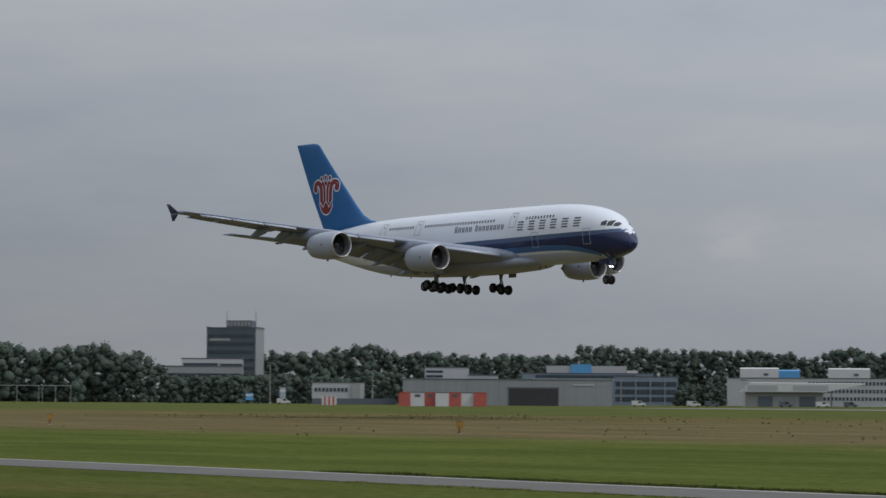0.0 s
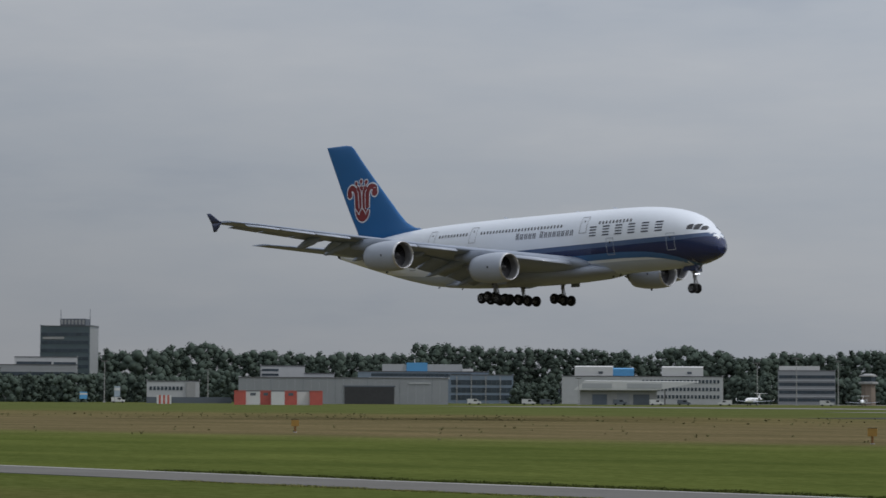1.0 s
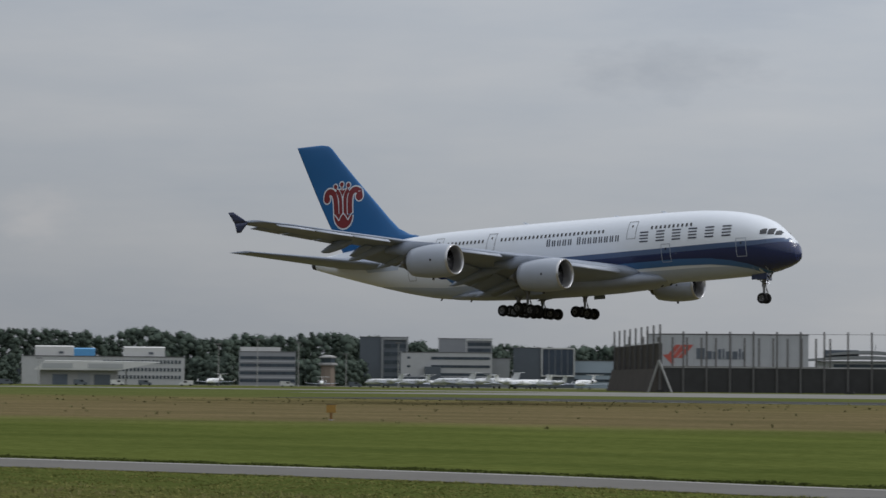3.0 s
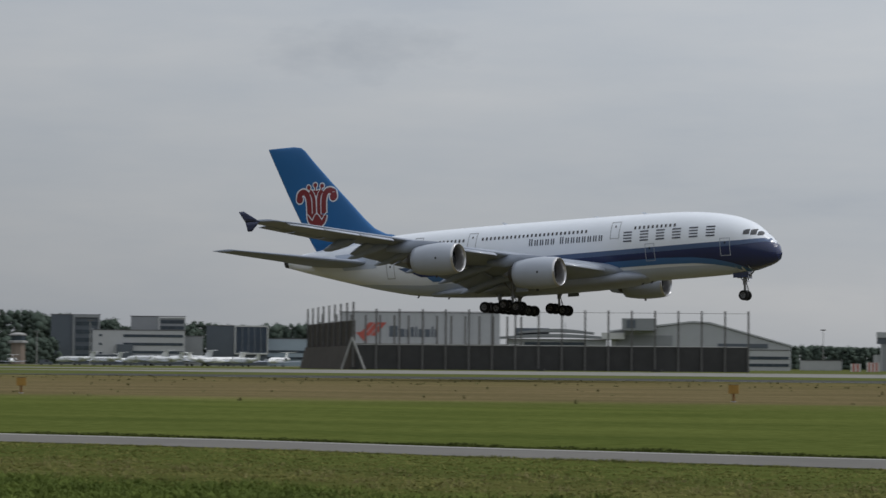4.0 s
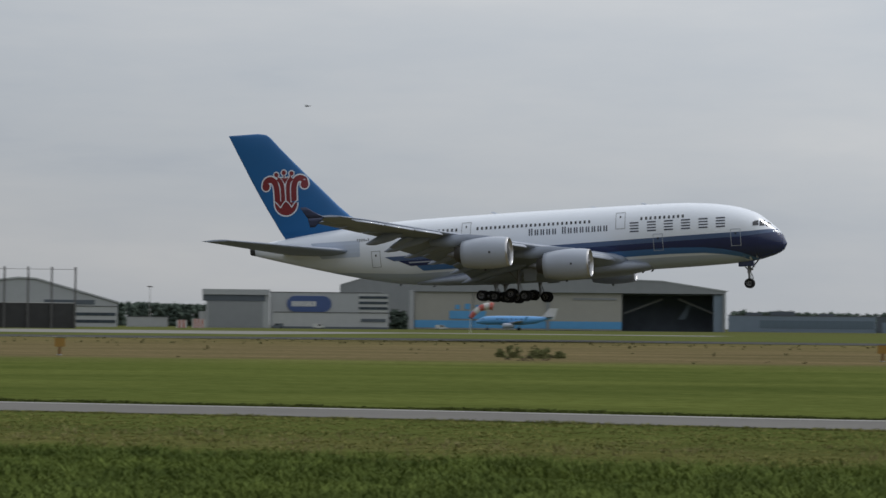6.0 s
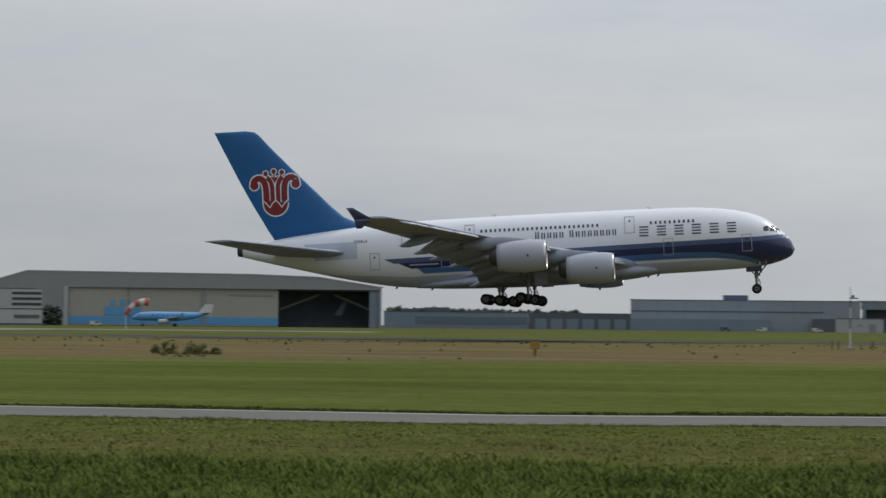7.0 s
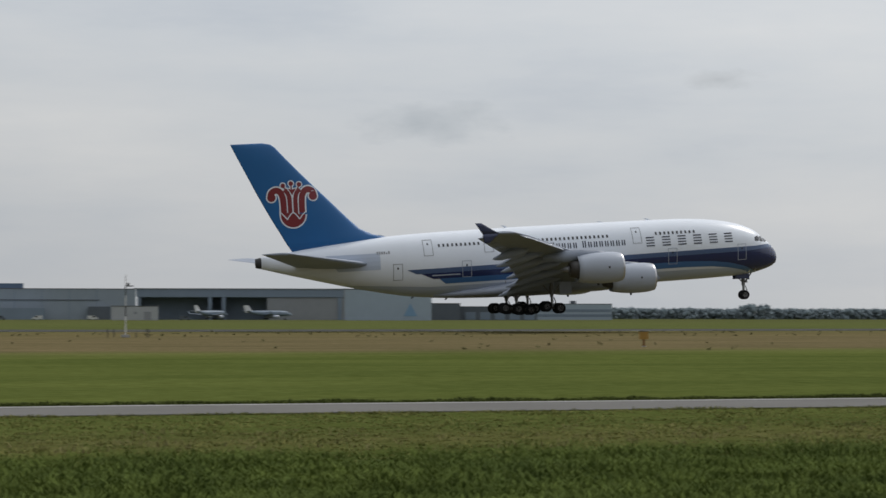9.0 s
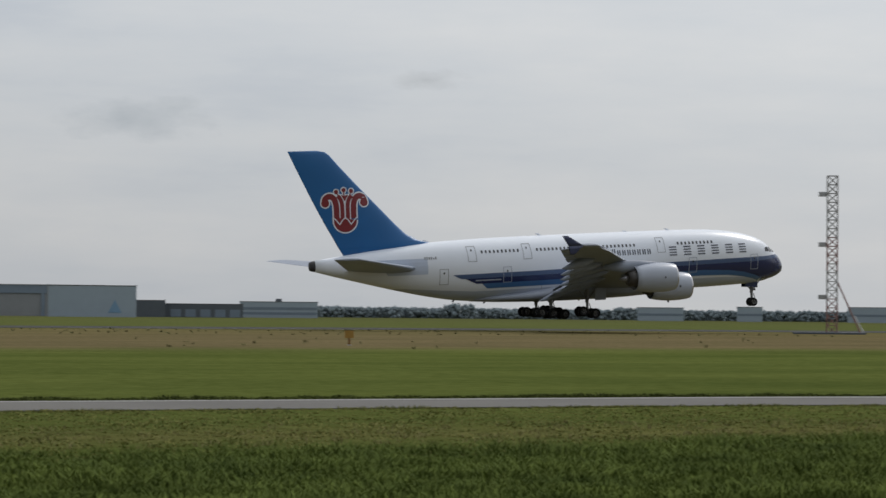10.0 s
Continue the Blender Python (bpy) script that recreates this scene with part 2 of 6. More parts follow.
def ground_material():
    m = bpy.data.materials.new("airfield_grass")
    m.use_nodes = True
    nodes, links = m.node_tree.nodes, m.node_tree.links
    b = nodes["Principled BSDF"]
    b.inputs["Roughness"].default_value = 0.9
    b.inputs["Specular IOR Level"].default_value = 0.0
    at = nodes.new("ShaderNodeAttribute")
    at.attribute_name = "across"
    tc = nodes.new("ShaderNodeTexCoord")

    def noise_of(scale, stretch, detail=6, rough=.6):
        mp = nodes.new("ShaderNodeMapping")
        mp.inputs["Scale"].default_value = stretch
        links.new(tc.outputs["Object"], mp.inputs["Vector"])
        n = nodes.new("ShaderNodeTexNoise")
        n.inputs["Scale"].default_value, n.inputs["Detail"].default_value, n.inputs["Roughness"].default_value = scale, detail, rough
        links.new(mp.outputs[0], n.inputs["Vector"])
        return n.outputs["Fac"]

    def calc(op, a, c, d=None):
        n = nodes.new("ShaderNodeMath")
        n.operation = op
        for i, v in enumerate((a, c, d)):
            if v is None:
                continue
            if isinstance(v, (int, float)):
                n.inputs[i].default_value = v
            else:
                links.new(v, n.inputs[i])
        return n.outputs[0]

    def blend(f, a, c):
        n = nodes.new("ShaderNodeMix")
        n.data_type = "RGBA"
        links.new(f, n.inputs["Factor"])
        for i, v in ((6, a), (7, c)):
            if isinstance(v, tuple):
                n.inputs[i].default_value = (*v, 1)
            else:
                links.new(v, n.inputs[i])
        return n.outputs[2]
    # log of the distance across, wandering a little, picks the strip
    wander = noise_of(.06, (1, 1, 1), 4)
    lg = calc("LOGARITHM", calc("MAXIMUM", at.outputs["Fac"], 5.0), 10.0)
    pos = calc("ADD", lg, calc("MULTIPLY_ADD", wander, .05, -.025))
    ramp = nodes.new("ShaderNodeValToRGB")
    lo, hi = math.log10(5), math.log10(2000)
    mown, dry, olive, tall, worn = (.122, .147, .045), (.214, .158, .103), (.140, .150, .064), (.050, .070, .020), (.150, .140, .058)
    stops = [(5, tall), (34, tall), (36, (.10, .12, .038)), (39, worn), (44, (.108, .128, .042)), (60, mown), (118, mown), (132, (.155, .165, .062)), (144, dry), (210, dry), (300, (.205, .160, .090)), (335, olive), (470, (.135, .152, .062)), (700, olive), (1500, (.12, .12, .06))]
    el = ramp.color_ramp.elements
    while len(el) < len(stops):
        el.new(.5)
    for e, (d, c) in zip(el, stops):
        e.position, e.color = (math.log10(d) - lo) / (hi - lo), (*c, 1)
    links.new(calc("MULTIPLY_ADD", pos, 1 / (hi - lo), -lo / (hi - lo)), ramp.inputs[0])
    patch = noise_of(.10, (.45, 1, 1), 7, .66)
    fine = noise_of(2.2, (.6, 1, 1), 7, .75)
    k1 = calc("MULTIPLY_ADD", patch, 2.2, -.6)
    col = blend(calc("MULTIPLY_ADD", fine, 1.9, -.45), (.040, .050, .010), ramp.outputs[0])
    hue = nodes.new("ShaderNodeMix")
    hue.data_type, hue.blend_type = "RGBA", "MULTIPLY"
    hue.inputs["Factor"].default_value = 1
    links.new(col, hue.inputs[6])
    links.new(blend(k1, (.72, .77, .70), (1.36, 1.30, 1.26)), hue.inputs[7])
    links.new(hue.outputs[2], b.inputs["Base Color"])
    bp = nodes.new("ShaderNodeBump")
    bp.inputs["Strength"].default_value, bp.inputs["Distance"].default_value = .5, .12
    links.new(noise_of(6, (1, 1, 1), 6, .7), bp.inputs["Height"])
    links.new(bp.outputs[0], b.inputs["Normal"])
    return m


def build_ground():
    qs = [-4500, -1500, -400, -100, -30, -8, 0, 6, 12, 18, 24, 28, 32, 36, 40, 44, 48, 52, 56, 60, 66, 74, 84, 96, 110, 125, 140, 155, 175, 200, 230, 265, 300, 330, 360, 400, 450, 520, 620, 760, 950, 1200, 1600, 2300, 3300, 4800]
    xs = [-4800, -3000, -2000, -1400, -1000, -750, -560, -430, -340, -270, -215, -170, -135, -108, -86, -70, -58, -48, -40, -33, -26, -20, -14, -8, -3, 0, 3, 8, 14, 20, 26, 33, 42, 54, 70, 90, 115, 150, 195, 255, 340, 460, 640, 900, 1300, 2000, 3000, 4800]
    bm = bmesh.new()
    lay = bm.verts.layers.float.new("across")
    grid = []
    for q in qs:
        row = []
        for x in xs:
            v = bm.verts.new((x, q * bend(x, q), 0))
            v[lay] = max(q, 5)
            row.append(v)
        grid.append(row)
    for a, b in zip(grid, grid[1:]):
        for i in range(len(xs) - 1):
            bm.faces.new((a[i], a[i + 1], b[i + 1], b[i]))
    return tagged(part("ground", bm, ground_material()), "flat mown airfield grass in green and dry brown strips", "grass field", "", "structure")


def strip(name, q0, q1, x0, x1, z, material, label, category, n=160):
    """A ribbon of paving that follows the strips, with a kerb-thin side."""
    bm = bmesh.new()
    cols = []
    for i in range(n + 1):
        x = x0 + (x1 - x0) * i / n
        p, q = (x, q0 * bend(x, q0)), (x, q1 * bend(x, q1))
        cols.append([bm.verts.new((*a, zz)) for a, zz in ((p, -.05), (p, z), (q, z), (q, -.05))])
    for a, b in zip(cols, cols[1:]):
        for j in range(3):
            bm.faces.new((a[j], b[j], b[j + 1], a[j + 1]))
    return tagged(part(name, bm, material), label, category, "", "structure")


build_ground()
ASPHALT = surface("worn_asphalt", (.138, .133, .124), .9, vary=.14, grain=3.0, coarse=.25, bump=.004, bump_scale=60)
RUNWAY = surface("runway_asphalt", (.05, .05, .048), .85, vary=.15, grain=.8, coarse=.05, stretch=(.2, 1, 1))
MARK = surface("marking_white", (.34, .34, .32), .8, vary=.1)
strip("road", 50.3, 55.6, -240, 240, .02, ASPHALT, "narrow grey asphalt service road through the grass", "road")
strip("runway", 318, 366, -235, 1500, .03, RUNWAY, "dark asphalt runway far across the grass", "runway")
strip("road_edge_line", 55.12, 55.50, -200, 200, .024, surface("faded_line_white", (.36, .35, .33), .8, vary=.25, grain=.6), "thin faded pale line along the road edge", "marking")
strip("runway_edge_line", 319.6, 321.0, -190, -60, .034, MARK, "white painted runway edge line", "marking", 60)
strip("runway_edge_line", 319.6, 320.6, 62, 112, .034, MARK, "white painted runway edge line", "marking")


# ---- the airliner: x forward, y to its left, z up; stations s are metres behind the nose ----
ST = (0, .3, .8, 1.5, 2.2, 3.4, 5.6, 8.5, 12, 16, 25, 35, 45, 50, 54, 58, 62, 66, 69.6)
TOP = (-1.2, -.35, .4, 1.12, 1.75, 2.7, 3.6, 4.2, 4.55, 4.65, 4.7, 4.7, 4.62, 4.5, 4.3, 3.95, 3.5, 3.0, 2.55)
BOT = (-1.3, -1.9, -2.25, -2.55, -2.75, -3.05, -3.3, -3.42, -3.5, -3.55, -3.7, -3.85, -3.95, -3.6, -2.9, -2.0, -1.0, .05, 1.05)
WID = (.05, .75, 1.25, 1.75, 2.15, 2.7, 3.2, 3.5, 3.57, 3.57, 3.57, 3.57, 3.5, 3.3, 2.95, 2.45, 1.85, 1.2, .55)


def hermite(xs, ys, x):
    i = min(max(int(np.searchsorted(xs, x)) - 1, 0), len(xs) - 2)

    def slope(k):
        a, b = max(k - 1, 0), min(k + 1, len(xs) - 1)
        return (ys[b] - ys[a]) / (xs[b] - xs[a])
    h = xs[i + 1] - xs[i]
    u = (x - xs[i]) / h
    return ((2 * u ** 3 - 3 * u * u + 1) * ys[i] + (u ** 3 - 2 * u * u + u) * h * slope(i)
            + (3 * u * u - 2 * u ** 3) * ys[i + 1] + (u ** 3 - u * u) * h * slope(i + 1))


def body_at(s):
    t, b, w = hermite(ST, TOP, s), hermite(ST, BOT, s), hermite(ST, WID, s)
    return (t + b) / 2, (t - b) / 2, w


def body_point(s, ang, out=0.0):
    zc, h, w = body_at(s)
    c, n = math.cos(ang), math.sin(ang)
    y = (w + out) * math.copysign(abs(c) ** 0.93, c)
    return Vector((36 - s, y, zc + (h + out) * math.copysign(abs(n) ** 0.93, n)))


def skin_angle(s, z):
    """The angle round the section at which the skin has height z."""
    zc, h, w = body_at(s)
    k = max(-1.0, min(1.0, (z - zc) / h))
    return math.asin(math.copysign(abs(k) ** (1 / 0.93), k))


def body_round(s, ang, sg=-1, out=0.02):
    p = body_point(s, ang, out)
    p.y *= sg
    if s < 3:
        p.x += out * (1 - s / 3)
    return p


def body_side(s, z, sg=-1, out=0.02):
    """The point of the skin at station s and height z, on the left (1) or right (-1) side."""
    return body_round(s, skin_angle(s, z), sg, out)


def skin_strip(lo, hi, s0, s1, n=60, rows=6, slant=0.0, out=0.02, sides=(-1, 1)):
    """Paint on the fuselage side between two height lines, even round the section."""
    bm = bmesh.new()
    for sg in sides:
        grid = []
        for i in range(n + 1):
            s = s0 + (s1 - s0) * i / n
            col = []
            for j in range(rows + 1):
                f = j / rows
                ss = max(0.01, s - slant * (1 - f) * (i / n))
                a, b = skin_angle(ss, lo(ss)), skin_angle(ss, hi(ss))
                col.append(bm.verts.new(body_round(ss, a + (max(b, a + .004) - a) * f, sg, out)))
            grid.append(col)
        for a, b in zip(grid, grid[1:]):
            for j in range(rows):
                bm.faces.new((a[j], b[j], b[j + 1], a[j + 1]))
    return bm


def skin_patch(s0, s1, z0, z1, sg, out=0.03, n=2, rows=3):
    return skin_strip(lambda s: z0, lambda s: z1, s0, s1, n, rows, 0, out, (sg,))


def skin_frame(s0, s1, z0, z1, sg, w=0.07, out=0.035):
    bm = bmesh.new()
    for a, b, c, d in ((s0, s1, z0, z0 + w), (s0, s1, z1 - w, z1), (s0, s0 + w, z0 + w, z1 - w), (s1 - w, s1, z0 + w, z1 - w)):
        g = [[bm.verts.new(body_side(s, c + (d - c) * j / 4, sg, out)) for j in range(5)] for s in (a, b)]
        for j in range(4):
            bm.faces.new((g[0][j], g[1][j], g[1][j + 1], g[0][j + 1]))
    return bm


def airfoil(chord, thick, camber=0.02, n=12):
    """Closed outline from the trailing edge over the top to the nose and back: (behind nose, height)."""
    xs = [(1 - math.cos(math.pi * i / n)) / 2 for i in range(n + 1)]

    def half(x):
        return 5 * thick * (0.2969 * math.sqrt(x) - 0.126 * x - 0.3516 * x * x + 0.2843 * x ** 3 - 0.1036 * x ** 4)

    def mid(x):
        return 4 * camber * x * (1 - x)
    up = [(x * chord, (mid(x) + half(x)) * chord) for x in reversed(xs)]
    dn = [(x * chord, (mid(x) - half(x)) * chord) for x in xs[1:-1]]
    return up + dn


def wing_ring(le, chord, thick, twist=0.0, camber=0.02, n=12):
    """A section at the leading-edge point le=(s, y, z)."""
    c, sn = math.cos(radians(twist)), math.sin(radians(twist))
    return [Vector((36 - (le[0] + x * c + z * sn), le[1], le[2] + z * c - x * sn)) for x, z in airfoil(chord, thick, camber, n)]


WY = (0.0, 3.6, 9.0, 14.5, 20.0, 25.8, 32.0, 36.5, 39.3)
WLE = (17.8, 20.2, 24.3, 28.4, 32.2, 36.2, 40.5, 43.7, 46.0)
WTE = (37.0, 37.0, 37.2, 37.9, 40.3, 43.0, 46.3, 48.6, 49.9)
WZ = (-2.5, -2.2, -1.3, -0.45, 0.3, 1.15, 2.1, 2.85, 3.25)
WT = (.13, .13, .12, .11, .10, .095, .085, .075, .07)
WTW = (2.0, 2.0, 1.6, 1.2, 0.8, 0.3, -0.4, -0.8, -1.0)


def wing_at(y):
    return [float(np.interp(y, WY, k)) for k in (WLE, WTE, WZ, WT, WTW)]


def build_wing(plane, sg):
    bm = bmesh.new()
    rings = []
    for y in (2.2, 3.6, 6, 9, 12, 14.5, 17, 20, 23, 25.8, 29, 32, 34.5, 36.5, 38.2, 39.3):
        le, te, z, th, tw = wing_at(y)
        rings.append(wing_ring((le, sg * y, z), te - le, th, tw))
    wing = part("wing", loft(bm, rings), WINGGREY, plane, "pale grey swept wing with flaps lowered", True)
    # slats, set forward and down
    for y0, y1 in ((5.0, 12.6), (16.6, 20.5), (20.7, 23.7), (27.6, 31.0), (31.2, 34.6), (34.8, 38.0)):
        rr = []
        for y in (y0, (y0 + y1) / 2, y1):
            le, te, z, th, tw = wing_at(y)
            c = (te - le) * 0.13 + 0.25
            rr.append(wing_ring((le - 0.42, sg * y, z - 0.42), c, 0.16, -22, 0.08, 6))
        part("slat", loft(bmesh.new(), rr), COWL, wing, "", True)
    # flaps, lowered
    for y0, y1, c0, c1, ang in ((4.4, 9.3, 3.6, 3.4, 24), (9.5, 14.2, 3.4, 3.2, 25), (14.6, 20.2, 3.2, 2.8, 26), (20.4, 26.2, 2.8, 2.4, 26)):
        rr = []
        for k in range(4):
            f = k / 3
            y, c = y0 + (y1 - y0) * f, c0 + (c1 - c0) * f
            le, te, z, th, tw = wing_at(y)
            zt = z - (te - le) * math.sin(radians(tw))
            rr.append(wing_ring((te - 1.7, sg * y, zt - 0.12), c + .4, 0.15, ang - 3, 0.03, 8))
        part("flap", loft(bmesh.new(), rr), WINGGREY, wing, "", True)
    # drooped ailerons
    for y0, y1 in ((26.6, 29.9), (30.1, 33.4), (33.6, 36.8)):
        rr = []
        for y in (y0, y1):
            le, te, z, th, tw = wing_at(y)
            zt = z - (te - le) * math.sin(radians(tw))
            rr.append(wing_ring((te - 0.25, sg * y, zt + 0.02), 1.4, 0.10, 6, 0.0, 6))
        part("aileron", loft(bmesh.new(), rr), WINGGREY, wing, "", True)
    # flap track fairings
    for y, ln in ((6.6, 8.5), (11.6, 8.0), (17.2, 7.2), (21.6, 6.6), (25.2, 6.0), (28.6, 4.6)):
        le, te, z, th, tw = wing_at(y)
        zt = z - (te - le) * math.sin(radians(tw))
        rr = []
        for f, r in ((0, .04), (.08, .26), (.25, .46), (.5, .52), (.75, .40), (.92, .2), (1, .03)):
            drop = 0.55 * r + (0.0 if f < .4 else (f - .4) * ln * 0.36)
            cx, cz = 36 - (te - ln * 0.62 + f * ln), zt + 0.12 - (te - le) * 0.0 - drop - 0.25
            rr.append([Vector((cx, sg * y + 0.72 * r * math.cos(a), cz + 1.15 * r * math.sin(a))) for a in [k * math.pi / 5 for k in range(10)]])
        part("flap_track_fairing", loft(bmesh.new(), rr), WINGGREY, wing, "", True)
    # wing-tip fence
    bm = bmesh.new()
    for sgn, zz, s0, s1 in ((1, 1.3, 50.0, 50.75), (-1, -1.05, 49.1, 49.7)):
        rr = []
        for f in (0, 0.35, 0.7, 1):
            le, te = 47.9 + (s0 - 47.9) * f, 49.9 + (s1 - 49.9) * f
            rr.append(wing_ring((0, 0, 0), 1, 0.07, 0, 0, 5))
            rr[-1] = [Vector((36 - (le + (te - le) * (36 - p.x)), sg * (39.35 + 0.12 * f * sgn) + p.z * (te - le), 3.25 + zz * f)) for p in rr[-1]]
        loft(bm, rr)
    part("wingtip_fence", bm, surface("fence_slate_blue", (.035, .045, .10), .4, vary=.1), wing, "navy blue wing-tip fence", True)
    return wing


def build_engine(plane, s, y, z, sg, reverser=True):
    eng = new("engine")
    eng.parent = plane
    eng.location = (36 - s, sg * y, z)
    n = 40

    def ring(x, r, dz=0.0, flat=1.0):
        return [Vector((-x, r * math.cos(2 * math.pi * k / n), dz + r * (flat if math.sin(2 * math.pi * k / n) < 0 else 1) * math.sin(2 * math.pi * k / n))) for k in range(n)]
    cowl = [(0.25, 1.72), (0.6, 1.80), (1.2, 1.86), (2.2, 1.90), (3.2, 1.88), (4.2, 1.80), (5.1, 1.66), (5.7, 1.54), (5.72, 1.48), (5.0, 1.50)]
    part("nacelle", loft(bmesh.new(), [ring(x, r) for x, r in cowl], cap=False), COWL, eng, "pale grey engine cowling", True)
    lip = [(1.3, 1.46), (0.5, 1.46), (0.18, 1.50), (0.03, 1.57), (0.0, 1.62), (0.04, 1.67), (0.25, 1.725)]
    part("inlet_lip", loft(bmesh.new(), [ring(x, r) for x, r in lip], cap=False), LIP, eng, "polished metal inlet lip", True)
    # fan: blades round a spinner, before a dark duct
    bm = bmesh.new()
    for k in range(24):
        a = 2 * math.pi * k / 24
        rot = Matrix.Rotation(a, 4, "X")
        vs = [bm.verts.new(rot @ Vector(p)) for p in ((-1.25, -.06, .4), (-1.45, .08, .4), (-1.55, .22, 1.45), (-1.2, -.16, 1.45))]
        bm.faces.new(vs)
    part("fan", bm, surface("dark_fan_blades", (.05, .05, .055), .45, metal=.3), eng)
    part("duct", loft(bmesh.new(), [ring(1.3, 1.46), ring(1.9, 1.44), ring(1.95, 0.02)], cap=False), DARKWELL, eng)
    part("spinner", loft(bmesh.new(), [[p * 1 for p in ring(x, r)] for x, r in ((0.75, 0.02), (0.95, 0.22), (1.3, 0.42), (1.5, 0.44))]), DARKWELL, eng, "", True)
    core = [(4.9, 1.46), (5.2, 1.18), (5.9, 1.08), (6.6, 0.86), (6.62, 0.8)]
    # core cowl in a darker steel than the exhaust cone
    part("core_cowl", loft(bmesh.new(), [ring(x, r) for x, r in core]), surface("dark_core_steel", (.07, .066, .062), .5, metal=.4, vary=.25, grain=2), eng, "", True)
    part("exhaust_cone", loft(bmesh.new(), [ring(x, r) for x, r in ((6.5, .5), (7.1, .36), (7.8, .05))]), STEEL, eng, "", True)
    # pylon up to the wing
    rr = []
    for x, w, z0, z1 in ((1.9, .08, 1.7, 1.93), (3.0, .24, 1.6, 2.08), (5.0, .32, 1.2, 2.32), (7.2, .30, 0.9, 2.35), (9.8, .08, 1.3, 1.9)):
        rr.append([Vector((-x, a * w, b)) for a, b in ((-1, z0), (1, z0), (1.0, (z0 + z1) / 2), (0.6, z1), (-0.6, z1), (-1, (z0 + z1) / 2))])
    part("pylon", loft(bmesh.new(), rr), WINGGREY, eng, "", True)
    for side in (-1, 1):
        part("latch_mark", boxed(-2.2, -1.98, side * 1.9 - .02, side * 1.9 + .02, -0.12, 0.12), DARKWELL, eng)
    part("drain_mast", boxed(-3.2, -2.95, -.05, .05, -2.12, -1.8), DARKWELL, eng)
    return eng


def build_wheel(gear, x, y, z, r=0.70, w=0.5):
    n = 20
    prof = ((-.5, .52), (-.5, .86), (-.36, .97), (-.15, 1.0), (.15, 1.0), (.36, .97), (.5, .86), (.5, .52))
    bm = loft(bmesh.new(), [[Vector((r * q * math.cos(2 * math.pi * k / n), p * w, r * q * math.sin(2 * math.pi * k / n))) for k in range(n)] for p, q in prof])
    hub = part("wheel", bm, RUBBER, gear, "", False, pose(x, y, z))
    prof = ((-.44, .1), (-.52, .24), (-.46, .34), (-.52, .5), (.52, .5), (.46, .34), (.52, .24), (.44, .1))
    bm = loft(bmesh.new(), [[Vector((r * q * math.cos(2 * math.pi * k / 14), p * w, r * q * math.sin(2 * math.pi * k / 14))) for k in range(14)] for p, q in prof])
    part("rim", bm, RIM, hub)
    return hub


def build_gear(plane, name, s, y, ztop, zaxle, axles, gap, half, tilt):
    gear = new(name)
    gear.parent = plane
    gear.location = (36 - s, y, zaxle)
    rise = ztop - zaxle
    bm = bmesh.new()
    rod(bm, (0, 0, rise * .45), (0.15, 0, rise + .6), .24, n=12)
    rod(bm, (0, 0, 0.05), (0, 0, rise * .5), .15, n=12)
    rod(bm, (1.5, 0, rise + .3), (0.02, 0, rise * .5), .09)
    rod(bm, (-1.4, 0, rise + .3), (0, 0, rise * .55), .07)
    rod(bm, (0.3, 0, rise * .42), (.5, 0, rise * .22), .06)
    rod(bm, (.5, 0, rise * .22), (.1, 0, 0.1), .06)
    rod(bm, (-.12, -.5 if y > 0 else .5, rise * .9), (0, 0, rise * .45), .07)
    rod(bm, (.2, .1, rise), (.26, .1, .2), .03, n=6)
    part("strut", bm, STEEL, gear)
    sl = math.tan(radians(tilt))
    bm = bmesh.new()
    xs = [(k - (axles - 1) / 2) * gap for k in range(axles)]
    if axles > 1:
        rod(bm, (xs[0] - .1, 0, -sl * xs[0]), (xs[-1] + .1, 0, -sl * xs[-1]), .16)
    for x in xs:
        rod(bm, (x, -half, -sl * x), (x, half, -sl * x), .09)
    part("bogie_beam", bm, STEEL, gear)
    for x in xs:
        for q in (-1, 1):
            build_wheel(gear, x, q * half, -sl * x, 0.70 if axles > 1 else 0.62, 0.50 if axles > 1 else 0.42)
    return gear


def ribbon(bm, pts, width, surf):
    """A stroke of even width along points (u, v), laid on a surface."""
    pts = [Vector(p) for p in pts]
    fine = []
    for i in range(len(pts) - 1):
        p0, p1, p2, p3 = pts[max(i - 1, 0)], pts[i], pts[i + 1], pts[min(i + 2, len(pts) - 1)]
        for k in range(5):
            t = k / 5
            fine.append(0.5 * ((2 * p1) + (p2 - p0) * t + (2 * p0 - 5 * p1 + 4 * p2 - p3) * t * t + (3 * p1 - p0 - 3 * p2 + p3) * t ** 3))
    fine.append(pts[-1])
    last = None
    for i, p in enumerate(fine):
        d = (fine[min(i + 1, len(fine) - 1)] - fine[max(i - 1, 0)]).normalized()
        nn = Vector((-d.y, d.x)) * width / 2
        a, b = bm.verts.new(surf(*(p + nn))), bm.verts.new(surf(*(p - nn)))
        if last:
            bm.faces.new((last[0], last[1], b, a))
        last = (a, b)


def disc(bm, u, v, r, surf, n=18, r2=None):
    bm.faces.new([bm.verts.new(surf(u + r * math.cos(2 * math.pi * k / n), v + (r2 or r) * math.sin(2 * math.pi * k / n))) for k in range(n)])


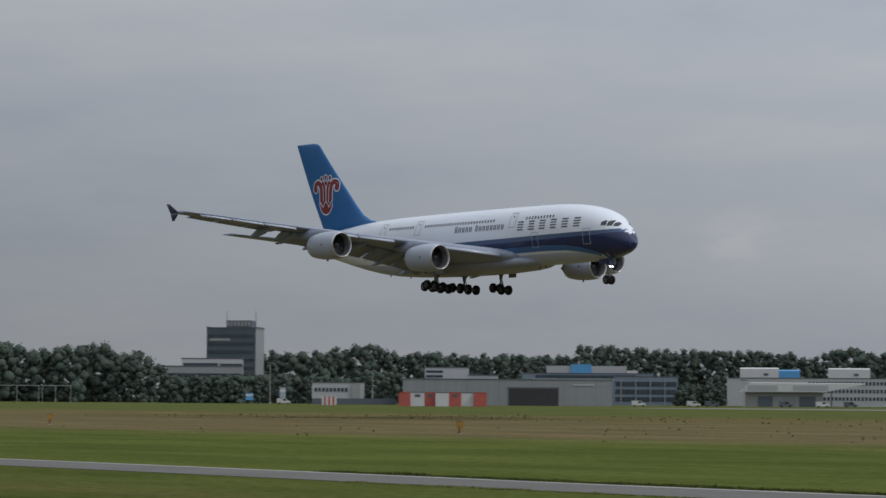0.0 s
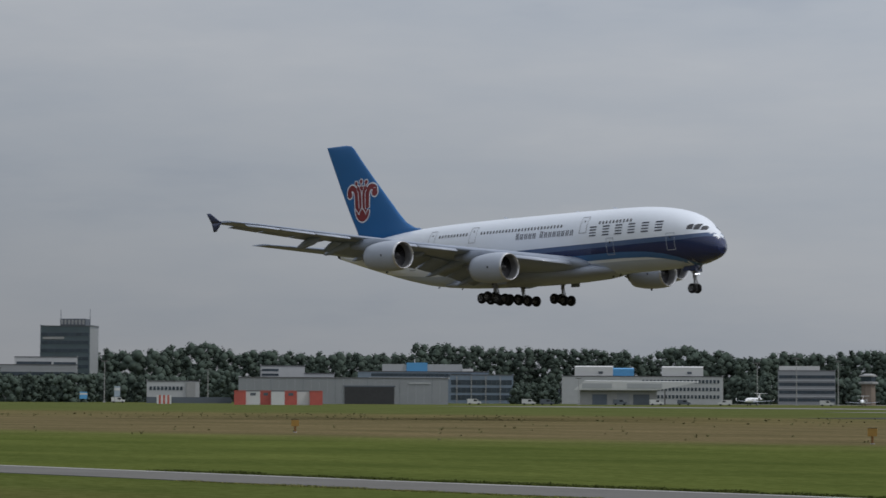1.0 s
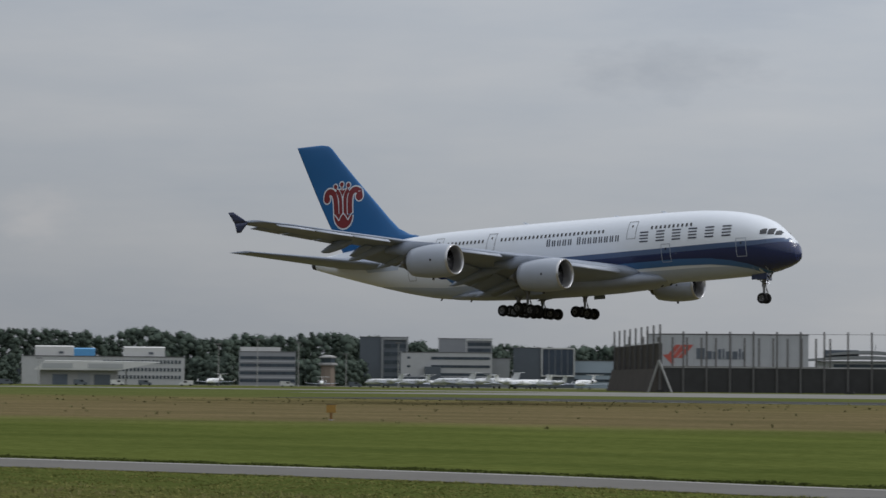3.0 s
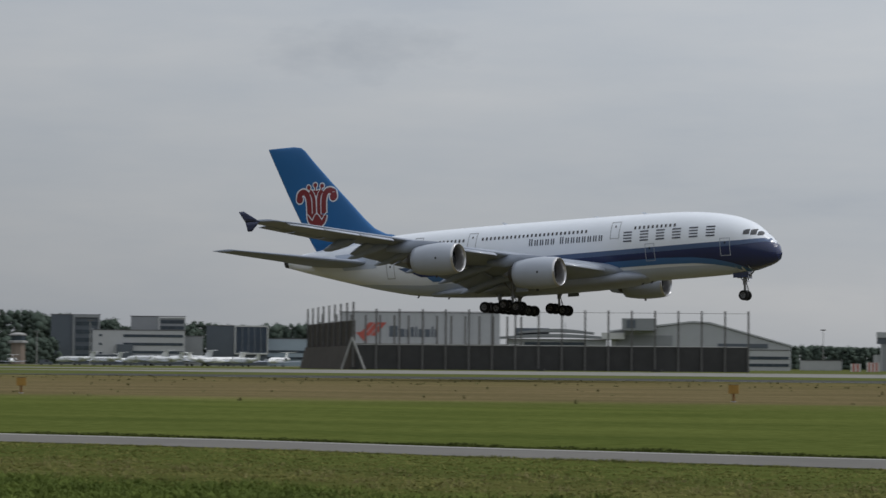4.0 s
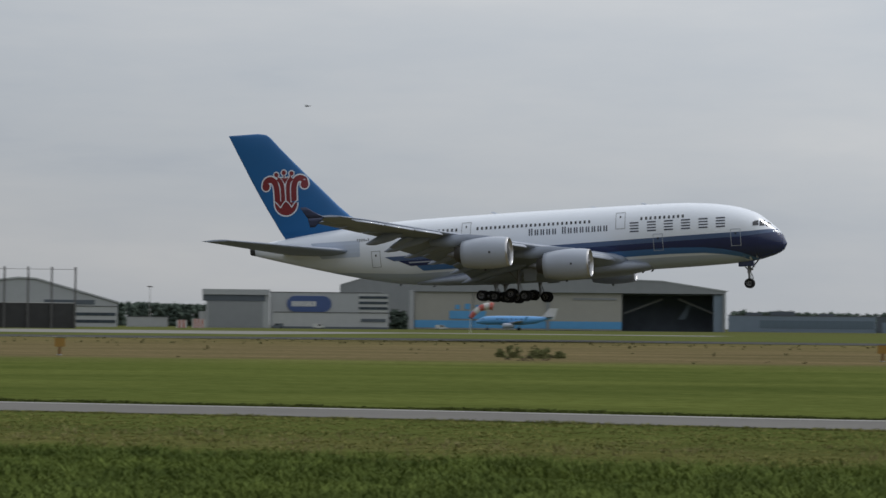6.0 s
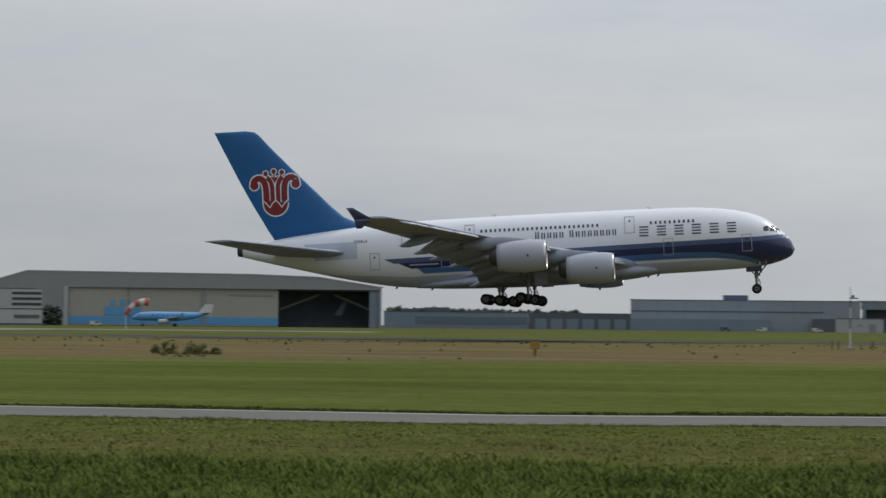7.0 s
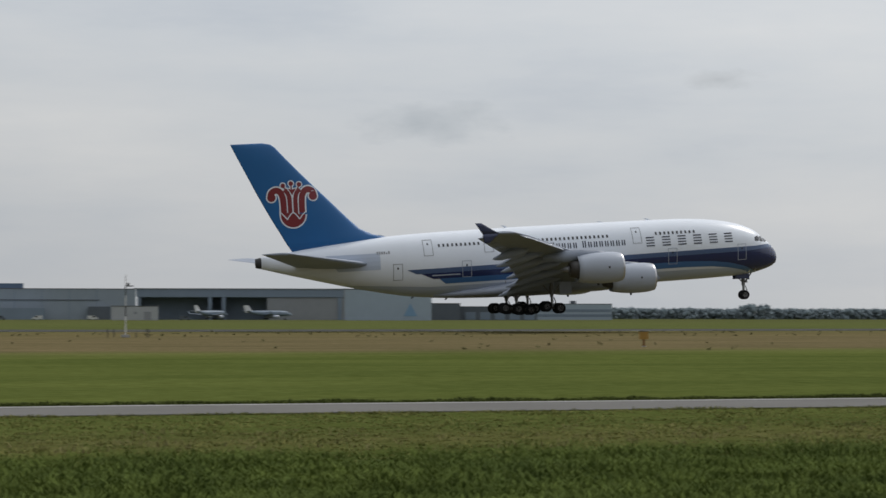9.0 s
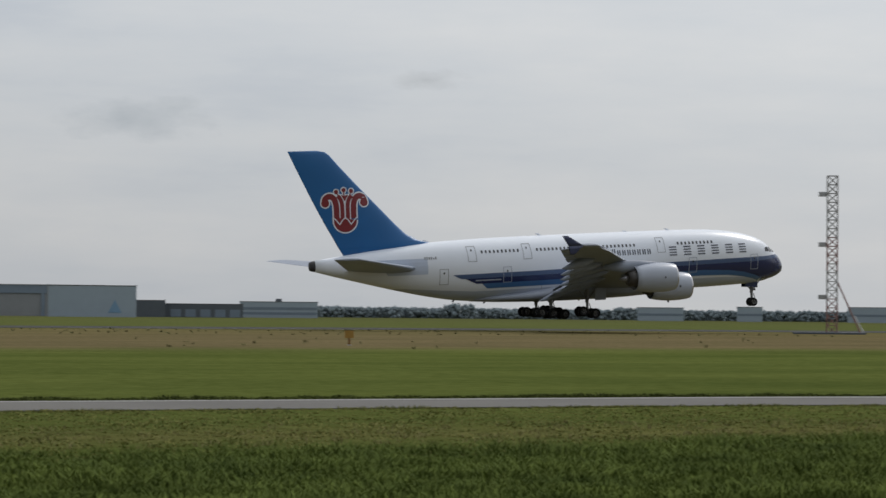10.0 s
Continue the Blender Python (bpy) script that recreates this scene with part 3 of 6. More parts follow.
def build_airliner():
    plane = thing("airliner", pose(0, 0, 0), "large white and navy double-deck airliner landing with wheels down", "airplane")
    # fuselage
    ss = [0, .08, .18, .3, .5, .8, 1.1, 1.5, 1.9, 2.2, 2.5, 2.75, 3, 3.3, 3.6, 3.9, 4.2, 4.6, 5.1, 5.6, 7, 8.5, 10, 12, 14, 16, 20, 25, 30, 35, 40, 43, 46, 48, 50, 52, 54, 56, 58, 60, 62, 64, 66, 68, 69.6]
    rings = [[body_point(s, 2 * math.pi * k / 56) for k in range(56)] for s in ss]
    bm = loft(bmesh.new(), rings)
    for f in bm.faces:
        c = f.calc_center_median()
        if 36 - c.x < 3.3 and c.z < (-.05 if 36 - c.x > .6 else 9):
            f.material_index = 1
    body = part("fuselage", bm, (WHITE, NAVY), plane, "glossy white fuselage with a navy nose", True)
    part("apu_exhaust", loft(bmesh.new(), [[Vector((36 - s, .55 * f * math.cos(a), 1.8 + .72 * f * math.sin(a))) for a in [2 * math.pi * k / 20 for k in range(20)]] for s, f in ((69.2, 1.08), (69.9, .95), (70.3, .8))]), DARKWELL, body)
    # belly fairing
    rr = []
    for s, w, top, bot in ((15.8, .3, -2.8, -3.2), (17.4, 2.4, -2.45, -3.6), (19.2, 3.4, -2.25, -3.9), (21, 3.8, -2.1, -4.1), (25, 4.15, -1.75, -4.3), (30, 4.3, -1.5, -4.4), (34, 4.2, -1.7, -4.4), (37, 3.9, -2.3, -4.35), (40, 3.4, -2.7, -4.3), (44, 2.6, -3.0, -4.15), (47.5, 1.4, -3.3, -3.9)):
        zc, h = (top + bot) / 2, (top - bot) / 2
        rr.append([Vector((36 - s, w * math.copysign(abs(math.cos(a)) ** .7, math.cos(a)), zc + h * math.copysign(abs(math.sin(a)) ** .8, math.sin(a)))) for a in [2 * math.pi * k / 32 for k in range(32)]])
    part("belly_fairing", loft(bmesh.new(), rr), FAIRING, plane, "grey wing-root fairing", True)
    # The white belly's underside shade is put into this grey panel.
    part("belly_panel", skin_strip(lambda s: hermite(ST, BOT, s), lambda s: np.interp(s, (3, 7, 12, 48, 60, 68), (-2.8, -2.3, -2.2, -2.5, -1.6, .6)), 5.0, 68, 60, 8, 0, .012), BELLY, body, "grey panel for the shade under the white belly")

    # livery bands
    def upper(s):
        return float(np.interp(s, (0, 1.5, 4, 14, 40, 50), (.5, .62, .45, .30, -.08, -.16)))

    def mid1(s):
        return upper(s) - float(np.interp(s, (0, 1, 3, 6), (.45, .45, .5, .6)))

    def mid2(s):
        return float(np.interp(s, (0, 2.9, 4.2, 5.5, 7.5, 10, 14, 40, 50), (-3.6, -3.3, -2.6, -2.1, -1.6, -1.25, -1.08, -1.42, -1.5)))

    def low(s):
        return float(np.interp(s, (0, 3.4, 4.4, 5.6, 7.5, 10, 14, 40, 50), (-3.9, -3.6, -3.1, -2.62, -2.25, -1.95, -1.85, -2.12, -2.2)))
    part("slate_blue_band", skin_strip(mid1, upper, 0.01, 51.2, 100, 6, 1.2, .018), surface("slate_blue_paint", (0.06, 0.10, 0.20), .28, vary=.06, coat=.3), body, "slate blue painted band")
    part("navy_band", skin_strip(mid2, mid1, 0.01, 49.4, 140, 14, 1.6, .024), NAVY, body, "navy blue painted nose and band")
    part("blue_band", skin_strip(low, lambda s: mid2(s) + .14, 2.6, 47.2, 110, 12, 1.0, .012), BLUE, body, "mid-blue painted band")
    for sg in (-1, 1):
        # cabin windows
        for s0, n in ((12.4, 10), (24.3, 26), (41.6, 10)):
            for k in range(n):
                s = s0 + .58 * k
                part("cabin_window", skin_patch(s - .13, s + .13, 2.58, 2.96, sg, .03, 1, 2), GLASS_DARK, body)
        # doors
        for s, z in ((20.3, 2.65), (40.3, 2.6), (48.3, 2.55), (5.9, -.25), (15.6, -.3), (43.4, -.4), (52.4, -.35)):
            door = part("cabin_door", skin_frame(s - .62, s + .62, z - 1.05, z + 1.05, sg), SEAM if z > 0 or s > 50 else COWL, body)
            part("door_window", skin_patch(s - .1, s + .1, z + .35, z + .6, sg, .04, 1, 1), GLASS_DARK, door)
        # flight deck windows
        for a, b, z0, z1 in ((1.75, 2.3, .95, 1.5), (2.42, 3.0, 1.02, 1.72), (3.12, 3.8, 1.1, 1.72)):
            part("flight_deck_window", skin_strip(lambda s: z0, lambda s: min(z1, hermite(ST, TOP, s) - .12) - .5 * max(0, s - a - .35), a, b, 4, 3, 0, .035, (sg,)), GLASS_DARK, body)
        # lettering as plain upright bars and plain stacks of bars of its size and colour
        x = 32.1
        for k in range(14):
            if k == 5:
                x -= .50
                continue
            h = .88 if k in (0, 6) else .72
            for a, b in ((.03, .19), (.34, .50)):
                part("letter_bar", skin_patch(x - b, x - a, 1.45, 1.45 + h, sg, .03, 1, 2), INK, body)
            x -= .76
        for s in (18.55, 16.35, 14.2, 12.05, 9.85, 7.7):
            for a, b, z0, z1 in ((-.56, .56, 2.20, 2.36), (-.56, .56, 1.85, 1.99), (-.56, .56, 1.49, 1.63), (-.56, .56, 1.12, 1.28)):
                part("character_bar", skin_patch(s + a, s + b, z0, z1, sg, .035, 3, 6 if z1 - z0 > .3 else 2), INK, body)
        for k in range(6):
            part("registration_bar", skin_patch(53.3 + .3 * k, 53.5 + .3 * k, 2.05, 2.4 if k != 1 else 2.25, sg, .03, 1, 1), SEAM, body)
        part("type_lettering_bar", skin_patch(44.3, 48.0, -1.10, -.95, sg, .04, 8, 1), COWL, body)
        part("gear_bay_seam", skin_patch(38.2, 38.3, -3.4, -2.2, sg, .03, 1, 4), SEAM, body)
        # tailplane
        rr = [wing_ring((54.8 + 13.4 * f, sg * (1.2 + 13.7 * f), .75 + 1.85 * f), 10.6 - 7.0 * f, .10 - .02 * f, -1.5, 0, 10) for f in (0, .15, .35, .6, .85, .96, 1)]
        tail = part("tailplane", loft(bmesh.new(), rr), WINGGREY, plane, "pale grey tailplane", True)
        part("tailplane_seal", skin_strip(lambda s: .1, lambda s: 2.2, 54.6, 61.5, 10, 4, 1.5, .03, (sg,)), BELLY, body)
        rr = [wing_ring((63.0 + 6.6 * f, sg * (2.3 + 12.2 * f), .95 + 1.65 * f), 3.4 - 1.7 * f, .12, -1.5, 0, 6) for f in (0, .5, 1)]
        build_wing(plane, sg)
        build_engine(plane, 22.0, 14.8, -2.84, sg)
        build_engine(plane, 29.4, 25.8, -1.33, sg)
        build_gear(plane, "wing_landing_gear", 33.1, sg * 6.2, -3.0, -6.0, 2, 1.75, .68, 11)
        build_gear(plane, "body_landing_gear", 36.9, sg * 2.6, -3.6, -5.98, 3, 1.70, .76, 7)
        for a, b, c in ((31.4, 6.9, -3.3),):
            part("gear_door", boxed(36 - a - .8, 36 - a + .8, sg * b - .04, sg * b + .04, c - 1.1, c + .5, bevel=.03), FAIRING, plane)
    # nose gear and its lights
    ng = build_gear(plane, "nose_landing_gear", 4.9, 0, -3.1, -5.98, 1, 0, .46, 0)
    bm = boxed(.62, .72, -.62, .62, 2.0, 2.9, bevel=.02)
    for sg in (-1, 1):
        box(bm, -1.2, .62, sg * .62 - .03, sg * .62 + .03, 2.15, 2.9)
        lamp = part("landing_light", rod(bmesh.new(), (.10, sg * .24, 1.75), (.34, sg * .24, 1.75), .1, .16, 14), STEEL, ng)
        part("lens", rod(bmesh.new(), (.335, sg * .24, 1.75), (.345, sg * .24, 1.75), .12, n=14), LAMP, lamp, "lit landing light lens")
        part("lamp_hood", loft(bmesh.new(), [[Vector((x, sg * .24 + .15 * math.cos(a), 1.75 + .15 * math.sin(a))) for a in [2 * math.pi * q / 14 for q in range(14)]] for x in (.33, .50)], cap=False), STEEL, lamp)
    part("gear_door", bm, NAVY, ng)
    # fin
    fin_z = (2.6, 4.2, 4.75, 5.6, 7, 9, 11, 13, 15, 16.5, 16.95, 17.15)
    fin_le = (50.8, 52.6, 54.8, 56.5, 58.0, 59.9, 61.85, 63.75, 65.6, 66.9, 67.5, 68.6)
    fin_te = (65.2, 66.2, 66.5, 66.95, 67.75, 68.8, 69.8, 70.75, 71.7, 72.4, 72.6, 72.7)
    fin_t = (.10, .10, .10, .10, .10, .095, .09, .09, .085, .08, .05, .02)

    def fin_y(s, z):
        le, te, th = (float(np.interp(z, fin_z, k)) for k in (fin_le, fin_te, fin_t))
        x = min(.99, max(.01, (s - le) / (te - le)))
        return (te - le) * 5 * th * (0.2969 * math.sqrt(x) - 0.126 * x - 0.3516 * x * x + 0.2843 * x ** 3 - 0.1036 * x ** 4)
    rr = []
    for z, le, te, th in zip(fin_z, fin_le, fin_te, fin_t):
        rr.append([Vector((36 - le - x, h, z)) for x, h in airfoil(te - le, th, 0, 12)])
    fin = part("fin", loft(bmesh.new(), rr), FINBLUE, plane, "tall bright blue tail fin with a red emblem", True)
    for sg in (-1, 1):
        def on_fin(lift):
            return lambda u, v: Vector((36 - 65.1 + u, sg * (fin_y(65.1 - u, 8.75 + v) + lift), 8.75 + v))
        back, front, lines = bmesh.new(), bmesh.new(), bmesh.new()
        # a flower of curled petals over a rounded cup, with three stamens
        for m in (-1, 1):
            outer = [(m * 2.80, 1.42), (m * 2.62, 1.98), (m * 2.05, 2.24), (m * 1.52, 1.95), (m * 1.24, 1.25), (m * 1.17, .3), (m * 1.17, -.75)]
            inner = [(m * .98, 2.30), (m * .60, 1.85), (m * .40, 1.2), (m * .37, .3), (m * .37, -.85)]
            for pts, w in ((outer, .80), (inner, .58)):
                ribbon(back, pts, w + .34, on_fin(.025))
                ribbon(front, pts, w - .02, on_fin(.04))
            disc(back, m * 2.68, 1.35, .70, on_fin(.026))
            disc(front, m * 2.68, 1.35, .54, on_fin(.041))
            ribbon(lines, [(m * 1.62, -.62), (m * 1.25, -.95), (m * .78, -1.55)], .13, on_fin(.055))
            ribbon(lines, [(m * .78, -1.55), (m * .42, -1.0), (0, -.62)], .13, on_fin(.055))
        for u, v in ((-1.15, 2.82), (-.10, 3.05), (.95, 2.90)):
            disc(back, u, v, .44, on_fin(.027))
            disc(front, u, v, .30, on_fin(.042))
            ribbon(back, [(u * .72, 2.1), (u, v)], .44, on_fin(.0265))
            ribbon(front, [(u * .72, 2.2), (u, v)], .16, on_fin(.041))
        back.faces.new([back.verts.new(on_fin(.028)(u, v)) for u, v in ((-.95, 2.62), (0, 2.42), (.90, 2.65), (.2, 1.1), (-.2, 1.1))])
        front.faces.new([front.verts.new(on_fin(.044)(u, v)) for u, v in ((-.52, 2.42), (0, 2.28), (.52, 2.42), (0, 1.55))])
        for bm, r, lift in ((back, 1.76, .0285), (front, 1.58, .046)):
            bm.faces.new([bm.verts.new(on_fin(lift)(r * math.cos(t), -.98 + (r * math.sin(t) if t > math.pi else .42))) for t in [math.pi - .001 + (math.pi + .002) * q / 20 for q in range(21)]])
        part("emblem_outline", back, WHITE, fin, "white emblem outline")
        part("emblem", front, RED, fin, "dark red flower emblem")
        part("emblem_line", lines, WHITE, fin)
    # aerials on the crown and belly
    for s, z, up in ((17.5, 4.66, .26), (24, 4.7, .15), (37, 4.7, .28), (53.5, 4.45, .2)):
        part("aerial", loft(bmesh.new(), [[Vector((36 - s - a - q * .5, b, z + q * up)) for a, b in ((-.25, 0), (0, .03), (.3, 0), (0, -.03))] for q in (-.3, 1)]), WHITE, body)
    for s, z in ((17.0, -3.6), (18.2, -3.7), (45.5, -4.0), (50, -3.6)):
        part("belly_aerial", loft(bmesh.new(), [[Vector((36 - s - a - q * .4, b, z - q * .5)) for a, b in ((-.12, 0), (0, .02), (.15, 0), (0, -.02))] for q in (-.3, .5)]), DARKWELL, body)
    return plane


LAMP = glowing("landing_lamp_glow", (0.93, 0.95, 1.0), 12.0)
AIRLINER = build_airliner()
AIRLINER.matrix_basis = pose(8.9, 327.4, 10.2)


# ---- buildings across the field ----
CONC = surface("pale_concrete", (.31, .31, .305), .85, vary=.10, grain=.5, coarse=.05)
WHITEWALL = surface("white_render", (.42, .425, .43), .8, vary=.07, grain=.4, coarse=.04)
CLAD = surface("grey_cladding", (.235, .245, .255), .6, vary=.07, grain=.3, coarse=.05)
PALECLAD = surface("pale_grey_cladding", (.36, .37, .38), .6, vary=.06, grain=.3, coarse=.05)
BLUEGREY = surface("blue_grey_cladding", (.17, .215, .27), .6, vary=.07, grain=.25, coarse=.05)
PALEBLUE = surface("pale_blue_cladding", (.30, .36, .42), .6, vary=.06, grain=.25, coarse=.05)
SLATE = surface("dark_slate_cladding", (.085, .10, .12), .55, vary=.12, grain=.3, coarse=.06)
ROOFDARK = surface("bitumen_roof", (.12, .12, .125), .9, vary=.15, grain=.4)
# interior shade, lifted for haze, put into one grey
OPENDARK = surface("bay_shade_and_door_grey", (.13, .15, .18), .8, vary=.2, grain=.2)
PANE = surface("tinted_glazing", (.04, .055, .07), .15, vary=.25, grain=.12, each=.5)
TOWERGLASS = surface("green_grey_glazing", (.065, .09, .10), .3, vary=.2, grain=.12)
SKYBLUE = surface("sky_blue_paint", (.09, .30, .56), .5, vary=.06, grain=.3)
REDP = surface("red_panel_paint", (.40, .085, .065), .6, vary=.12, grain=.5)
WHITEP = surface("white_panel_paint", (.54, .54, .53), .6, vary=.06, grain=.5)
BEIGE = surface("beige_door_panel", (.33, .32, .285), .65, vary=.05, grain=.25, coarse=.03)
BROWNWALL = surface("weathered_brown_baffle", (.070, .062, .056), .8, vary=.18, grain=.4, coarse=.08)
DARKWALL = surface("dark_baffle", (.054, .053, .054), .8, vary=.18, grain=.4, coarse=.08)
POSTGREY = surface("galvanised_post", (.10, .096, .096), .6, vary=.12, grain=.6)
ORANGE = surface("orange_sign", (.29, .165, .028), .6, vary=.08, grain=3)
BLACKP = surface("black_paint", (.025, .025, .025), .6, vary=.1)


def wall(parent, x0, x1, y0, y1, z0, z1, mat, name="wall", label=""):
    return part(name, boxed(x0, x1, y0, y1, z0, z1), mat, parent, label)


def building(name, az0, az1, dist, height, depth, mat, label, category="building", turn=0.0, roof=True, base=0.0):
    """A block with a parapet roof. Its front stands at y = 0; returns the thing and its width."""
    w = dist * radians(az1 - az0)
    b = thing(name, place((az0 + az1) / 2, dist, turn), label, category)
    wall(b, -w / 2, w / 2, 0, depth, base, height, mat)
    if roof:
        bm = boxed(-w / 2 - .15, w / 2 + .15, -.15, depth + .15, height, height + .35)
        part("roof", bm, ROOFDARK, b)
        for x in (-w / 2 - .15, w / 2 - .05):
            box(bm := bmesh.new(), x, x + .2, -.15, depth + .15, height + .35, height + .75)
            part("parapet", bm, mat, b)
    return b, w


def strips_of(b, x0, x1, z_list, h, mat=None, panes=0, y=0.0):
    """Ribbon windows, each with its panes."""
    for z in z_list:
        frame_ob = part("window", boxed(x0, x1, y - .10, y - .004, z, z + h), SLATE, b)
        n = panes or max(2, int((x1 - x0) / 3))
        step = (x1 - x0) / n
        me = mesh_of(boxed(.06, step - .06, -.05, .0, .06, h - .06), "pane", mat or PANE)
        for i in range(n):
            part("pane", me, None, frame_ob, "", False, pose(x0 + i * step, y - .10, z))


def window_grid(b, x0, x1, nx, z_list, w, h, y=0.0):
    me = mesh_of(boxed(0, w, -.12, -.004, 0, h), "window", PANE)
    for z in z_list:
        for i in range(nx):
            part("window", me, None, b, "", False, pose(x0 + (x1 - x0) * i / nx, y, z))


# the tall office with a flat plant room
b, w = building("office_tower", -53.71, -52.62, 1300, 36.8, 22, TOWERGLASS, "tall grey-green glazed office tower with plant room", "office tower", -12)
strips_of(b, -w / 2 + .5, w / 2 - .5, (4, 8, 12, 16, 20, 24, 28, 32), 1.7)
wall(b, -w / 2 + 9, w / 2 - 3, 4, 16, 37.1, 40.7, SLATE, "plant_room")
for k in range(7):
    wall(b, -w / 2 + 9.4 + k * 1.8, -w / 2 + 10.4 + k * 1.8, 3.7, 4, 37.8, 40.2, CONC, "louvre")
for x in (-w / 2 + 8.5, w / 2 - 1.5):
    part("mast", rod(bmesh.new(), (x, 8, 36), (x, 8, 45.5), .22, .1, 6), SLATE, b)
wall(b, -w / 2 + 1.5, -w / 2 + 12, -.3, -.1, 30.4, 31.6, CONC, "lettering_bar", "pale lettering bar")
# lighter panel puts the daylight on the right face into its colour
wall(b, w / 2, w / 2 + .1, .5, 21, 1, 36, CLAD, "side_cladding")

b, w = building("office_annex", -54.24, -52.89, 1230, 20.4, 16, WHITEWALL, "white low office annex with dark windows", "office")
strips_of(b, -w / 2 + .8, -w / 2 + 17, (16.6,), 1.8)
strips_of(b, w / 2 - 11, w / 2 - .6, (8, 12, 16.4), 1.8)
b, w = building("office_annex", -54.71, -52.90, 1200, 16.4, 14, CLAD, "grey low office annex behind shrubs", "office")
strips_of(b, -w / 2 + 1, w / 2 - 1, (3, 7, 11.6), 1.7)

b, w = building("site_office", -51.38, -50.23, 1000, 8.2, 12, WHITEWALL, "small white flat-roofed site office", "office")
window_grid(b, -w / 2 + 1, w / 2 - 6, 9, (4.9,), 1.0, 1.4)
wall(b, w / 2 - 5, w / 2 - 1.6, -.5, -.01, .2, 8.0, CONC, "stair_wall")
wall(b, -w / 2, w / 2 + 12, -9, -8.8, 0, 2.3, SLATE, "boundary_wall")


def marker_board(m, n=7, w=4.5, h=3.0):
    b = thing("marker_board", m, "red and white striped marker board on the grass", "marker board", "striped marker boards")
    for k in range(n):
        wall(b, -w / 2 + k * w / n, -w / 2 + (k + 1) * w / n - .01, 0, .12, .35, h, (WHITEP, REDP)[k % 2], "stripe")
    for x in (-w / 2 + .3, w / 2 - .3):
        wall(b, x, x + .12, .13, .25, 0, h, POSTGREY, "post")
    return b


marker_board(place(-51.0, 800))
marker_board(place(-16.93, 870), 7, 4.2, 3.4)
marker_board(place(-17.30, 880), 5, 3.4, 3.0)

b = thing("localiser_hut", place(-48.50, 850), "row of red and white chequered equipment huts", "equipment hut")
x = -14.4
for k, wd in enumerate((3.8, 4.6, 3.6, 4.4, 4.0, 4.2, 4.2)):
    wall(b, x, x + wd - .03, (k % 3) * .8, 5 + (k % 3), 0, 4.45 - .2 * (k % 2), (REDP, WHITEP)[k % 2], "hut_panel")
    wall(b, x, x + wd - .03, (k % 3) * .8 - .12, 5.1 + (k % 3), 4.5, 4.68, (REDP, ROOFDARK)[k % 2], "hut_roof")
    if k in (1, 2, 4):
        wall(b, x + wd * .3, x + wd * .7, (k % 3) * .8 - .06, (k % 3) * .8 - .005, 3.0, 3.9, SLATE, "vent")
    x += wd

b, w = building("cargo_hangar", -49.38, -44.77, 970, 9.6, 30, CLAD, "long grey metal hangar with a dark open door", "hangar")
for k in range(1, 26):
    wall(b, -w / 2 + k * 3 - .04, -w / 2 + k * 3 + .04, -.05, -.004, 0, 9.5, SLATE if k % 4 == 0 else PALECLAD, "seam")
x0 = 970 * radians(-47.05 + 47.075)
wall(b, x0 - .4, x0 + 18.9, -.35, -.06, 6.4, 6.9, SLATE, "door_lintel")
# Flat panel; the open doorway's inner shade is put into its dark colour.
wall(b, x0, x0 + 18.5, -.30, -.06, 0, 6.4, DARKWELL, "door_opening", "dark panel for the shade of the open hangar door")
wall(b, x0 + 24, x0 + 32, -.2, -.06, 7.6, 8.2, PALECLAD, "lettering_bar", "pale lettering bar")
b2, w = building("hangar_upper_block", -48.90, -47.93, 1003, 14.3, 18, WHITEWALL, "white rooftop block behind the grey hangar", "building")
strips_of(b2, -w / 2 + .5, -w / 2 + 7, (10.6, 12.4), .9)
b2, w = building("hangar_upper_block", -47.93, -47.28, 1003, 11.4, 14, PALECLAD, "lower pale rooftop block behind the hangar", "building")

b, w = building("glass_office", -46.76, -43.88, 1180, 14.0, 20, BLUEGREY, "blue-grey glazed office with stepped roof", "office")
strips_of(b, -w / 2 + 6, w / 2 - 8, (12.0,), 1.4, None, 22)
wall(b, -w / 2 + 5, w / 2 - 1, -.4, -.11, 10.9, 11.6, WHITEP, "white_fascia")
wall(b, -w / 2 + 11, w / 2 - 12, 2, 14, 14.4, 17.6, PALECLAD, "plant_storey")
wall(b, -w / 2 + 22, -w / 2 + 31.5, 1.4, 1.95, 14.4, 18.3, SKYBLUE, "blue_screen")
wall(b, w / 2 - 12, w / 2 - 7, 1, 9, 14.4, 15.6, WHITEP, "roof_unit")
part("roof_beacon", rod(bmesh.new(), (-4, 5, 17.5), (-4, 5, 20.5), .3, .1, 6), WHITEP, b)
b, w = building("glass_office", -44.74, -43.34, 1150, 12.4, 16, BLUEGREY, "blue-grey glazed office wing with bright panels", "office")
strips_of(b, -w / 2 + .6, w / 2 - .6, (1.5, 4.8, 8.2), 2.2, None, 12)
for k in range(4):
    wall(b, -w / 2 + 3 + k * 6.4, -w / 2 + 3.4 + k * 6.4, -.4, -.2, 0, 12, CONC, "column")
b, w = building("low_workshop", -43.34, -42.3, 1160, 6.5, 14, SLATE, "low dark workshop behind trees", "workshop")
strips_of(b, -w / 2 + .6, w / 2 - .6, (3.2,), 1.4)

